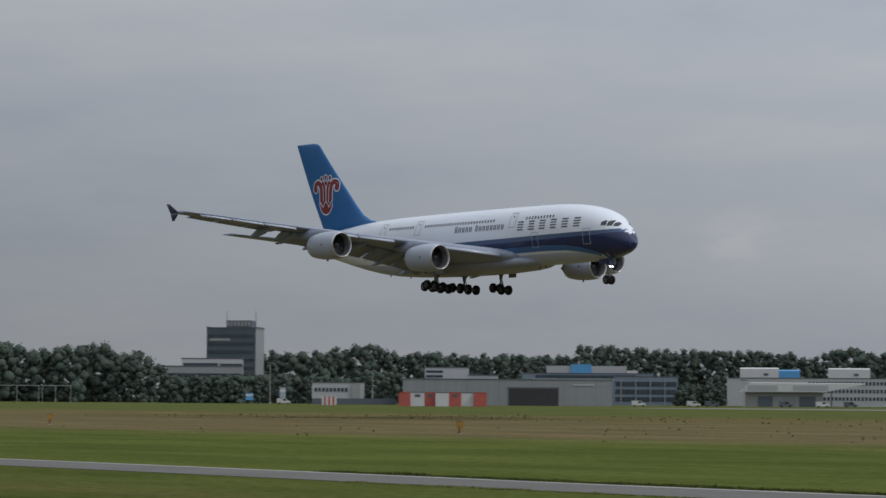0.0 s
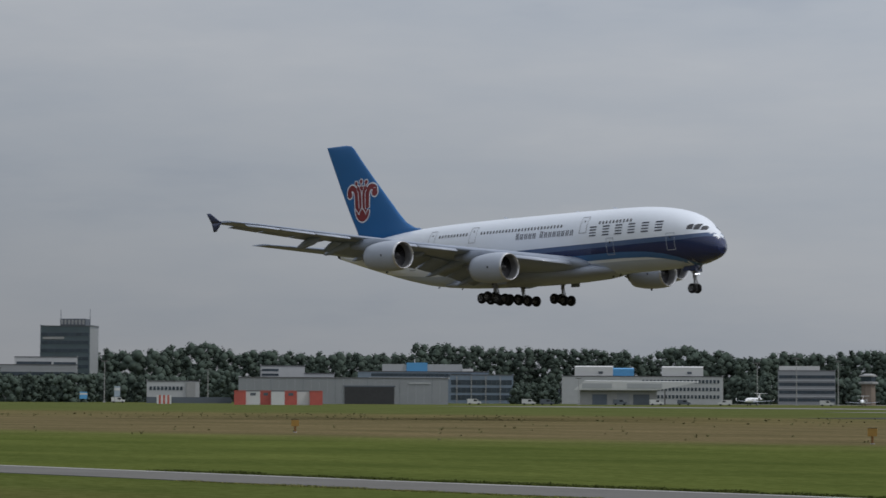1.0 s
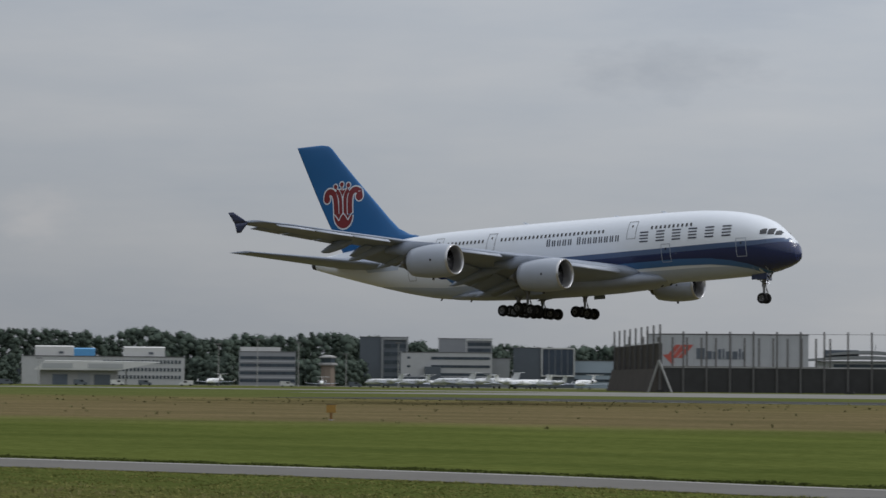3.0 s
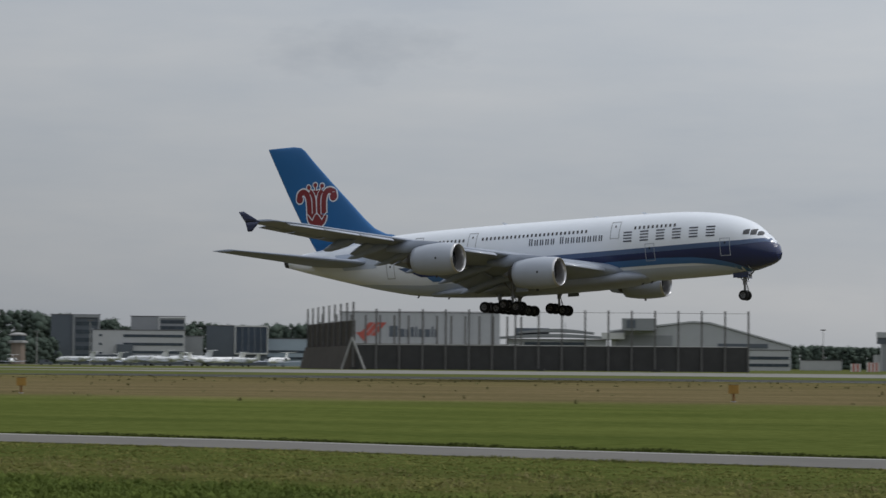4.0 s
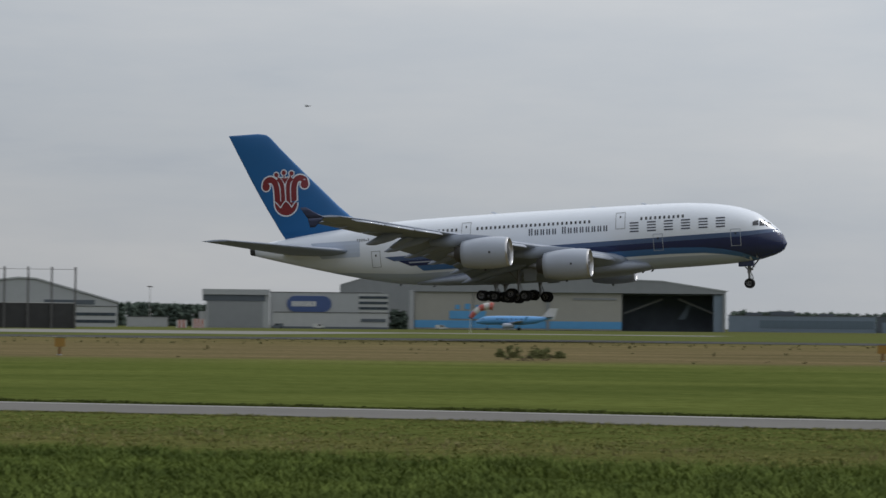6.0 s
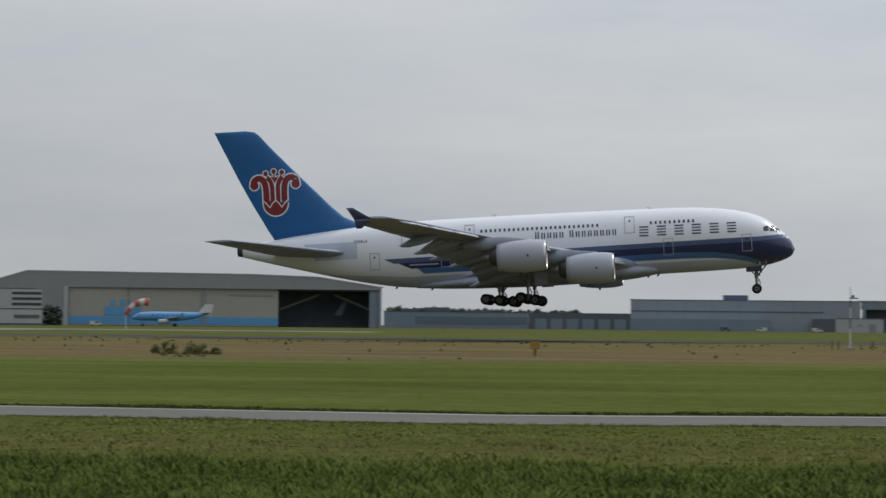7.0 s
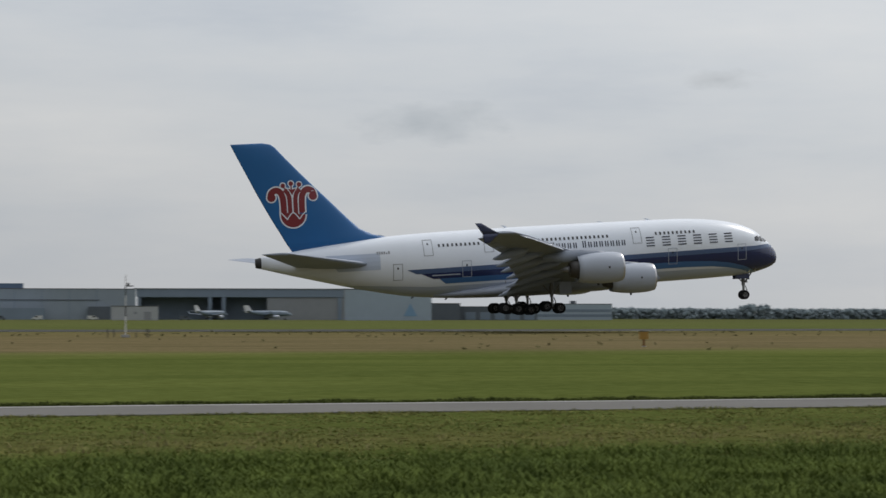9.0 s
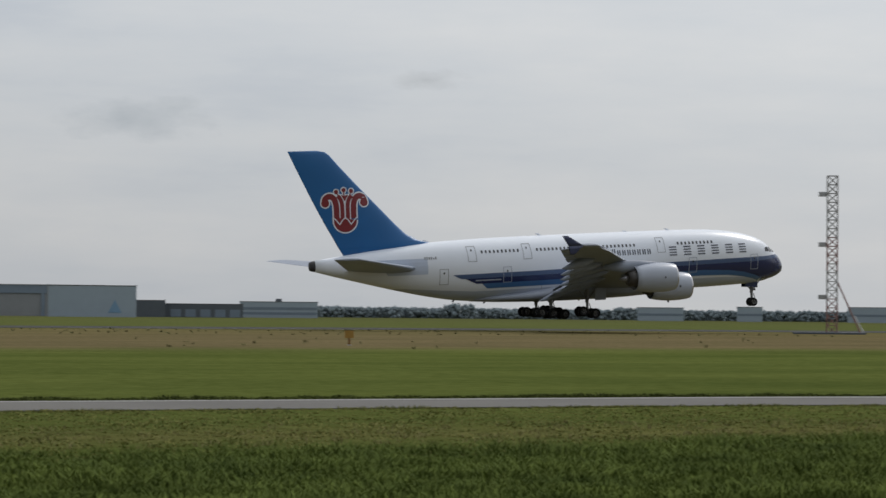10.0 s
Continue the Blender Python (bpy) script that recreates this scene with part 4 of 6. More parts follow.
b, w = building("white_office", -42.27, -38.74, 1150, 12.1, 18, WHITEWALL, "long white office with rows of square windows", "office")
window_grid(b, 0, w / 2 - 1, 21, (2.6, 5.9, 9.3), 1.0, 1.5)
for az0, az1, m2, h in ((-41.99, -41.15, WHITEP, 16.9), (-41.15, -40.69, SKYBLUE, 16.0), (-40.07, -39.17, WHITEP, 16.8)):
    xa, xb = 1150 * radians(az0 + 40.505), 1150 * radians(az1 + 40.505)
    bm = bmesh.new()
    loft(bm, [[Vector((x, y, z)) for y, z in ((3, 12.5), (3, h - .5), (4.5, h), (12, h), (14, 12.5))] for x in (xa, xb)])
    part("plant_storey", bm, m2, b)
    if m2 is WHITEP:
        wall(b, (xa + xb) / 2 + 2, (xa + xb) / 2 + 4, 2.8, 2.99, 13.4, 14.4, SLATE, "vent")
b = thing("apron_hangar", place(-40.95, 1050), "pale hangar with a wide white canopy roof", "hangar")
wall(b, -17, 14.0, 0, 22, 0, 5.9, CONC)
for x, wd, h, m2 in ((-12, 6, 4.2, OPENDARK), (-2, 5, 4.6, CLAD), (4.5, 6.5, 4.2, SLATE)):
    wall(b, x, x + wd, -.12, -.01, 0, h, m2, "door")
bm = bmesh.new()
loft(bm, [[Vector((x, y, z)) for x, z in q] for y, q in ((-2.5, ((-19.5, 5.9), (14.5, 5.9), (31, 9.3), (-15, 9.6))), (22, ((-19.5, 6.2), (14.5, 6.2), (31, 9.6), (-15, 9.9))))])
part("canopy", bm, WHITEP, b, "white sloping canopy")
for x, wd in ((-16, 12), (2, 14)):
    wall(b, x, x + wd, -2.62, -2.52, 6.6, 8.6, PALECLAD, "canopy_panel")
wall(b, 17, 17.5, 2, 2.5, 0, 6, POSTGREY, "column")

b, w = building("striped_office", -37.55, -36.31, 1200, 15.4, 16, CLAD, "grey office with long ribbon windows", "office")
strips_of(b, -w / 2 + .4, w / 2 - .2, (1.5, 5.0, 8.6, 12.0), 1.5, None, 12)
for z in (3.6, 7.2, 10.8):
    wall(b, -w / 2, w / 2, -.35, -.12, z, z + .5, PALECLAD, "sill_band")
wall(b, -w / 2 + .5, -w / 2 + 19, 1, 12, 15.75, 17.7, WHITEP, "plant_storey")

b = thing("watch_tower", place(-35.6, 1150), "old brick watch tower with a flared cabin", "watch tower")
loft(bm := bmesh.new(), [[Vector((r * math.cos(a), r * math.sin(a) + 4, z)) for a in [math.pi / 4 * k + .39 for k in range(8)]] for r, z in ((3.4, 0), (3.2, 8.6), (3.6, 9.2))])
part("shaft", bm, surface("brown_brick", (.20, .165, .135), .9, vary=.15, grain=.8), b)
loft(bm := bmesh.new(), [[Vector((r * math.cos(a), r * math.sin(a) + 4, z)) for a in [math.pi / 4 * k + .39 for k in range(8)]] for r, z in ((4.2, 9.2), (4.6, 9.5), (4.6, 10.2), (3.4, 10.4))])
part("gallery", bm, CONC, b)
loft(bm := bmesh.new(), [[Vector((r * math.cos(a), r * math.sin(a) + 4, z)) for a in [math.pi / 4 * k + .39 for k in range(8)]] for r, z in ((3.2, 10.4), (3.6, 12.6))])
part("cabin_glazing", bm, PANE, b)
loft(bm := bmesh.new(), [[Vector((r * math.cos(a), r * math.sin(a) + 4, z)) for a in [math.pi / 4 * k + .39 for k in range(8)]] for r, z in ((4.0, 12.6), (4.0, 13.1), (1.5, 13.9))])
part("cabin_roof", bm, CONC, b)

b, w = building("dark_office", -34.90, -33.84, 1290, 24.2, 18, SLATE, "dark grey office block with a pale frame", "office")
strips_of(b, -w / 2 + 12, w / 2 - 1, (3, 7, 11, 15, 19), 2.0)
for x0, x1, z0, z1 in ((-w / 2 + 10.6, -w / 2 + 11.6, 0, 24.2), (w / 2 - .9, w / 2, 0, 24.2), (-w / 2 + 11.6, w / 2 - .9, 23, 24.2)):
    wall(b, x0, x1, -.8, -.15, z0, z1, CLAD, "frame")
b, w = building("white_ribbon_office", -34.00, -31.99, 1200, 15.8, 18, WHITEWALL, "white office with dark ribbon windows", "office")
strips_of(b, -w / 2 + 14, w / 2 - .8, (5.2, 8.9, 12.7), 1.3)
wall(b, -w / 2 + 11, -w / 2 + 18.5, -3, -.12, 0, 9.4, SLATE, "entrance_block")
window_grid(b, -w / 2 + 3, -w / 2 + 6, 1, (5, 9, 13), 1.4, 1.0)
wall(b, -w / 2, w / 2, -1.2, -.1, 0, 4.6, SLATE, "dark_ground_storey")
b, w = building("upper_office", -33.17, -31.99, 1222, 22.6, 14, CLAD, "grey upper office block with glazed end", "office")
strips_of(b, w / 2 - 11.5, w / 2 - .5, (16.6, 19.4), 1.7)
wall(b, w / 2 - 12.4, w / 2 - 11.8, -.5, -.12, 15, 22.6, WHITEP, "frame")
wall(b, w / 2 - 11.8, w / 2, -.5, -.12, 21.9, 22.6, WHITEP, "frame")
b, w = building("grey_link_block", -31.99, -31.6, 1225, 13.5, 14, CLAD, "grey link block between offices", "building")

b, w = building("framed_office", -31.52, -30.18, 1250, 18.9, 16, SLATE, "dark office with a large white window frame", "office")
wf = 15.2
wall(b, w / 2 - wf, w / 2 - .3, -.7, -.1, 6.0, 18.6, surface("blue_black_glass", (.035, .05, .075), .2, vary=.3, grain=.15), "window_wall")
for x0, x1, z0, z1 in ((w / 2 - wf - .6, w / 2 - wf, 5.4, 19.2), (w / 2 - .3, w / 2 + .3, 5.4, 19.2), (w / 2 - wf, w / 2 - .3, 5.4, 6.0), (w / 2 - wf, w / 2 - .3, 18.6, 19.2)):
    wall(b, x0, x1, -1.1, -.1, z0, z1, WHITEP, "white_frame")
for k in range(1, 5):
    wall(b, w / 2 - wf + k * 3, w / 2 - wf + k * 3 + .2, -.8, -.7, 6, 18.6, CLAD, "mullion")
b, w = building("pale_blue_hall", -30.30, -29.2, 1256, 13.0, 16, PALEBLUE, "pale blue hall with ribbon windows", "hall")
strips_of(b, -w / 2 + .6, w / 2 - .6, (3, 6.2), 1.3)
wall(b, -w / 2 - 13, -w / 2 - .1, 1, 12, 0, 9.4, PALECLAD, "side_wing")

b, w = building("freight_hall", -28.60, -25.07, 1100, 23.2, 40, PALECLAD, "large pale grey windowless freight hall", "freight hall")
for k in range(1, 17):
    wall(b, -w / 2 + k * 4 - .05, -w / 2 + k * 4 + .05, -.06, -.004, 0, 23.1, CLAD, "seam")
emb = bmesh.new()
for k in range(3):
    loft(emb, [[Vector((x + k * 2.6, y, z)) for x, z in ((-w / 2 + 8, 13.4), (-w / 2 + 10, 13.4), (-w / 2 + 14.6, 19), (-w / 2 + 12.4, 19))] for y in (-.2, -.07)])
loft(emb, [[Vector((x, y, z)) for x, z in ((-w / 2 + 7, 14.6), (-w / 2 + 11.5, 10), (-w / 2 + 11.5, 15.5))] for y in (-.22, -.08)])
part("emblem", emb, REDP, b, "red slanted bars")
x = -w / 2 + 21
for k, (wd, h) in enumerate(((3.6, 4.6), (2.4, 3.4), (1.4, 3.2), (1.4, 4.2), (.8, 4.4), (2.2, 3.3), (2.2, 3.3), (.8, 4.4), (1.3, 3.2))):
    wall(b, x, x + wd, -.16, -.07, 13.0, 13.0 + h, SLATE, "letter_block")
    x += wd + .55

b, w = building("terminal", -24.9, -22.72, 1250, 13.6, 20, PALECLAD, "low terminal with a layered curved roof", "terminal")
strips_of(b, -w / 2 + 8, w / 2 - 10, (11.0,), 1.5)
for x0, x1, z in ((-w / 2 - 4, w / 2 + 3, 13.95), (-w / 2 + 5, w / 2 - 6, 16.4)):
    bm = bmesh.new()
    loft(bm, [[Vector((x0 + (x1 - x0) * f, -3, z + 1.6 * math.sin(math.pi * f) * .6)), Vector((x0 + (x1 - x0) * f, 18, z + 1.6 * math.sin(math.pi * f) * .6)), Vector((x0 + (x1 - x0) * f, 18, z + .9 + 1.6 * math.sin(math.pi * f))), Vector((x0 + (x1 - x0) * f, -3, z + .9 + 1.6 * math.sin(math.pi * f)))] for f in [k / 12 for k in range(13)]])
    part("curved_roof", bm, CLAD, b)
wall(b, -w / 2 + 4, -w / 2 + 20, 2, 10, 14.9, 19.2, SLATE, "roof_storey")
part("mast", rod(bmesh.new(), (4, 5, 15), (4, 5, 22), .12, n=6), POSTGREY, b)

b = thing("gabled_hangar", place(-20.66, 1150), "large pale hangar with a low gabled roof", "hangar")
w = 78.8
bm = bmesh.new()
loft(bm, [[Vector((x, y, z)) for x, z in ((-w / 2, 0), (w / 2, 0), (w / 2, 10.2), (4, 20.2), (-4, 20.6), (-w / 2, 16.2))] for y in (0, 60)])
part("wall", bm, PALECLAD, b)
bm = bmesh.new()
loft(bm, [[Vector((x, y, z)) for x, z in ((-w / 2 - 1, 16.3), (-4, 20.75), (4, 20.35), (w / 2 + .6, 10.3), (w / 2 + .6, 11.0), (4, 21.1), (-4, 21.5), (-w / 2 - 1, 17.0))] for y in (-.6, 61)])
part("roof", bm, surface("pale_metal_roof", (.42, .43, .44), .55, vary=.06, grain=.2), b)
wall(b, -w / 2 + 2, -w / 2 + 27, -.2, -.01, 0, 15.0, CLAD, "sliding_door", "grey sliding door")
wall(b, -w / 2 + 5, -w / 2 + 20, -8, 4, 17, 22.3, CLAD, "roof_tower")
wall(b, -w / 2 + 7, -w / 2 + 11, -8.2, -8.01, 18, 21.6, SLATE, "vent")
wall(b, -w / 2 - 4, -w / 2 + 6, -4, -.1, 13.2, 16.0, WHITEP, "canopy")
wall(b, w / 2 - 32, w / 2 - 10, -.16, -.01, 9.6, 11.6, SLATE, "lettering_bar", "dark lettering bar")
b, w = building("striped_annex", -20.3, -18.72, 1095, 8.4, 16, WHITEWALL, "white annex with dark window bands", "office")
strips_of(b, -w / 2 + .4, w / 2 - .4, (1.6, 4.6), 1.3)
b, w = building("low_shed", -18.5, -17.6, 1250, 4.6, 8, WHITEWALL, "low white shed before the wood", "shed")

# airline hangar with a pill-shaped sign
b, w = building("maintenance_hangar", -16.77, -15.38, 1200, 17.2, 40, PALECLAD, "pale grey maintenance hangar with a dark upper door band", "hangar")
wall(b, -w / 2 + 1, w / 2 - 3, -.15, -.01, 0, 12.2, CLAD, "sliding_door")
wall(b, -w / 2 - 1.6, w / 2 - 2, -.35, -.16, 12.3, 15.2, SLATE, "door_track")
wall(b, -w / 2 - 1.8, w / 2, -1, -.36, 15.2, 17.7, PALECLAD, "fascia")
wall(b, -w / 2 - 3.2, -w / 2 - .01, 2, 14, 0, 7.4, WHITEWALL, "lean_to")
b, w = building("maintenance_hangar", -15.37, -12.9, 1212, 16.6, 40, PALECLAD, "pale hangar wall with a blue pill sign", "hangar")
sign = bmesh.new()
x0, x1 = 1212 * radians(-15.0 + 14.135), 1212 * radians(-14.02 + 14.135)
rr = []
for y in (-.5, -.05):
    rr.append([Vector((x0 + 3.7 - 3.7 * math.sin(a), y, 11.4 + 3.7 * math.cos(a))) for a in [math.pi * k / 8 for k in range(9)]] + [Vector((x1 - 3.7 + 3.7 * math.sin(a), y, 11.4 - 3.7 * math.cos(a))) for a in [math.pi * k / 8 for k in range(9)]])
plate = part("sign_plate", loft(sign, rr), surface("sign_blue", (.05, .085, .22), .5, vary=.06), b, "dark blue rounded sign")
x = x0 + 2.2
for wd in (1.0, 1.0, 1.2, 1.2, 1.0, 1.2, 1.2, .5, 1.2):
    wall(plate, x, x + wd, -.62, -.51, 10.2, 12.6, WHITEP, "letter_block")
    x += wd + .22
b, w = building("support_building", -15.3, -12.77, 1150, 7.0, 10, WHITEWALL, "long white low support building", "workshop")
wall(b, w / 2 - 13, w / 2, -.4, 9, 7.4, 15.6, WHITEWALL, "office_block")
strips_of(b, w / 2 - 13, w / 2 - .2, (8.6, 11.0, 13.4), 1.2, None, 5, -.4)
wall(b, -w / 2, w / 2, -.2, -.05, 0, .9, SLATE, "plinth")
wall(b, w / 2 - 12, w / 2 - 1, -.3, -.21, 3.2, 4.6, SLATE, "lettering_bar")

# the wide hangar with beige doors
b = thing("wide_body_hangar", place(-9.6, 1300), "very wide hangar with beige doors, one bay open", "hangar")
w = 1300 * radians(-5.40 + 13.83)
X = lambda az: 1300 * math.tan(radians(az + 9.6))
bm = bmesh.new()
prof = ((X(-13.83), 0), (X(-12.25), 0), (X(-12.25), 18.9), (X(-5.4), 18.9), (X(-5.35), 20.0), (X(-6.75), 24.9), (X(-8.2), 25.9), (X(-13.1), 26.6), (X(-13.83), 21.5))
loft(bm, [[Vector((x, y, z)) for x, z in prof] for y in (-1.5, 8)])
part("fascia", bm, CLAD, b, "grey roof fascia")
bm = bmesh.new()
loft(bm, [[Vector((x, y, z)) for x, z in ((X(-13.83), 0), (X(-5.4), 0), (X(-5.35), 19.8), (X(-6.75), 24.7), (X(-13.1), 26.4), (X(-13.83), 21.3))] for y in (60, 62)])
part("back_wall", bm, SLATE, b)
bm = bmesh.new()
loft(bm, [[Vector((x, y, z)) for x, z in ((X(-5.35), 20.0), (X(-6.75), 24.9), (X(-8.2), 25.9), (X(-13.1), 26.6), (X(-13.83), 21.5), (X(-13.83), 22), (X(-13.1), 27.1), (X(-8.2), 26.4), (X(-6.75), 25.4), (X(-5.3), 20.5))] for y in (-1.7, 63)])
part("roof", bm, PALECLAD, b)
wall(b, X(-5.42), X(-5.36), -1.4, 60, 0, 19.8, CLAD, "side_wall")
wall(b, X(-13.83), X(-13.78), 8.1, 60, 0, 21, CLAD, "side_wall")
edges = [-12.2, -10.9, -9.25, -7.62]
for a0, a1 in zip(edges, edges[1:]):
    d = part("sliding_door", boxed(X(a0) + .15, X(a1) - .15, .2 if a0 > -11 else -.3, .9 if a0 > -11 else .19, .2, 18.8), BEIGE, b, "beige sliding door")
    wall(d, X(a0) + .15, X(a1) - .15, .05 if a0 > -11 else -.45, .19 if a0 > -11 else -.31, .9, 4.6, SKYBLUE, "blue_stripe")
wall(b, X(-12.3), X(-12.2), -1.9, -1.55, 0, 19.5, PALECLAD, "door_post")
wall(b, X(-9.28), X(-9.22), -.8, -.4, 0, 18.8, CLAD, "door_post")
em = bmesh.new()
box(em, X(-11.42), X(-10.62), -.62, -.47, 5.4, 9.4)
for dx, r in ((-.22, 1.1), (0, 1.4), (.22, 1.1)):
    x = X(-11.02 + dx)
    box(em, x - r, x + r, -.62, -.47, 10.2, 10.2 + 2 * r)
part("emblem", em, SKYBLUE, b, "sky blue emblem")
wall(b, X(-8.7), X(-7.75), -.1, .15, 15.4, 16.3, CLAD, "lettering_bar")
for a0, a1, z0, z1 in ((-7.55, -6.7, 9, 16.5), (-6.35, -5.55, 16.5, 9)):
    part("roof_truss", rod(bmesh.new(), (X(a0), 14, z0), (X(a1), 14, z1), .6, n=6), CLAD, b)
# Screen added mid-bay; it and the ceiling carry shade and haze in colour.
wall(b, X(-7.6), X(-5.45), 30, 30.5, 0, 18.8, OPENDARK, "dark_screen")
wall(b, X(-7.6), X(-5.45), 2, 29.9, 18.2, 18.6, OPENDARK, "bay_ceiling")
wall(b, X(-5.62), X(-5.42), -.4, .3, .1, 18.6, BLUEGREY, "parked_door_leaf")
fin = bmesh.new()
loft(fin, [[Vector((x, y, z)) for x, z in ((X(-6.35), 6.2), (X(-6.18), 6.2), (X(-6.05), 13.6), (X(-6.13), 13.6))] for y in (20, 20.5)])
part("tail_fin_inside", fin, BLUEGREY, b, "grey tail fin inside the open bay")

# low sheds and the far row of hangars; haze is put into their blue-greys
b, w = building("long_dark_shed", -5.30, -2.10, 1500, 9.2, 30, BLUEGREY, "long low blue-grey shed", "shed")
strips_of(b, -w / 2 + 18, w / 2 - 1, (2.2,), 4.5, surface("dull_blue_panel", (.11, .15, .19), .5, vary=.1), 14)
for x, wd, h in ((10, 9, 1.6), (24, 14, 2.4), (52, 8, 1.2)):
    wall(b, -w / 2 + x, -w / 2 + x + wd, 4, 14, 9.56, 9.5 + h, SLATE, "roof_unit")
b, w = building("long_dark_shed", -2.08, 2.4, 1560, 9.4, 30, SLATE, "long low dark shed beside hangars", "shed")
for k in range(12):
    wall(b, -w / 2 + 3 + k * 9.5, -w / 2 + 10 + k * 9.5, -.2, -.02, 0, 6.2, BLUEGREY, "door")
b, w = building("far_hangar", 0.13, 5.13, 1450, 16.9, 50, surface("haze_tinted_cladding", (.235, .275, .315), .65, vary=.06, grain=.2), "large blue-grey far hangar", "hangar")
wall(b, -w / 2 + 1, w / 2 - 20, -.3, -.02, 10.6, 11.1, SLATE, "door_track")
wall(b, -w / 2 + .5, w / 2 - 50, -14, -.4, 0, 6.3, BLUEGREY, "front_annex")
wall(b, w / 2 - 26, w / 2 - 14, -5, -.4, 0, 7.2, SLATE, "dark_store")
wall(b, -w / 2 + 51, -w / 2 + 65, 3, 20, 17.3, 20.0, surface("roof_box_blue", (.10, .15, .24), .6, vary=.06), "roof_box")
for k in range(1, 8):
    wall(b, -w / 2 + k * 15, -w / 2 + k * 15 + .3, -.12, -.02, 0, 16.8, BLUEGREY, "seam")
b, w = building("white_store", 4.6, 5.62, 1300, 6.8, 12, PALECLAD, "small pale store before the far hangars", "store")
wall(b, w / 2 - 7, w / 2 - 3.5, -.1, -.01, .2, 4.2, CLAD, "door")
wall(b, w / 2 - 12, w / 2 - 10.5, -.1, -.01, 3, 4.2, CLAD, "window")

b = thing("far_open_hangar", place(8.1, 1450), "far hangar with wide dark open bays", "hangar")
Y = lambda az: 1450 * math.tan(radians(az - 8.1))
part("fascia", boxed(Y(5.14), Y(10.9), 0, 6, 12.6, 17.0), BLUEGREY, b)
# back wall set shallow and blue-grey to lighten the bays as haze does
wall(b, Y(5.14), Y(10.9), 14, 15, 0, 16.8, BLUEGREY, "back_wall")
wall(b, Y(5.12), Y(10.95), -.3, 15.2, 17.05, 17.5, CLAD, "roof")
for az in (5.2, 6.75, 7.05, 9.6):
    wall(b, Y(az) - 1.0, Y(az) + 1.0, -.2, 13.8, 0, 12.5, BLUEGREY, "pier")
wall(b, Y(8.0), Y(9.68), .6, 1.4, 0, 12.5, CLAD, "sliding_door")
b, w = building("far_hangar", 9.68, 11.62, 1350, 16.0, 40, PALEBLUE, "pale blue-grey hangar with closed doors", "hangar")
em = bmesh.new()
x = w / 2 - 11
loft(em, [[Vector((x + a, y, z)) for a, z in ((-3.5, 2.2), (3.5, 2.2), (0, 8.8))] for y in (-.2, -.03)])
part("emblem", em, surface("faded_blue", (.17, .29, .42), .6, vary=.06), b, "faded blue emblem")
wall(b, -w / 2 + .1, -w / 2 + .6, -.3, -.02, 0, 16, CLAD, "corner_post")
b, w = building("low_dark_store", 11.62, 12.25, 1480, 9.3, 20, SLATE, "low dark store building", "store")
b, w = building("low_dark_store", 12.25, 13.95, 1500, 7.6, 20, SLATE, "long low dark store building", "store")
for k in range(5):
    wall(b, -w / 2 + 3 + k * 8.5, -w / 2 + 9 + k * 8.5, -.2, -.02, .2, 4.6, BLUEGREY, "door")
b, w = building("far_office", 13.88, 15.59, 1700, 10.2, 20, PALEBLUE, "far pale blue-grey office with dark bands", "office")
strips_of(b, -w / 2 + .5, w / 2 - .5, (2.0, 5.2), 1.6, BLUEGREY, 8)
wall(b, -2, 2, 2, 6, 10.5, 12.4, SLATE, "plant_room")
for a0, a1, h in ((22.63, 23.64, 10.0), (24.80, 25.36, 11.0), (27.2, 28.4, 11.5)):
    b, w = building("distant_hall", a0, a1, 2000, h, 20, PALEBLUE, "distant pale blue-grey hall among trees", "hall")
    strips_of(b, -w / 2 + .5, w / 2 - .5, (h * .4,), 1.6, BLUEGREY, 5)


# ---- run-up enclosure: tall posts over a dark baffle wall ----
def lerp(a, b, f):
    return a + (b - a) * f


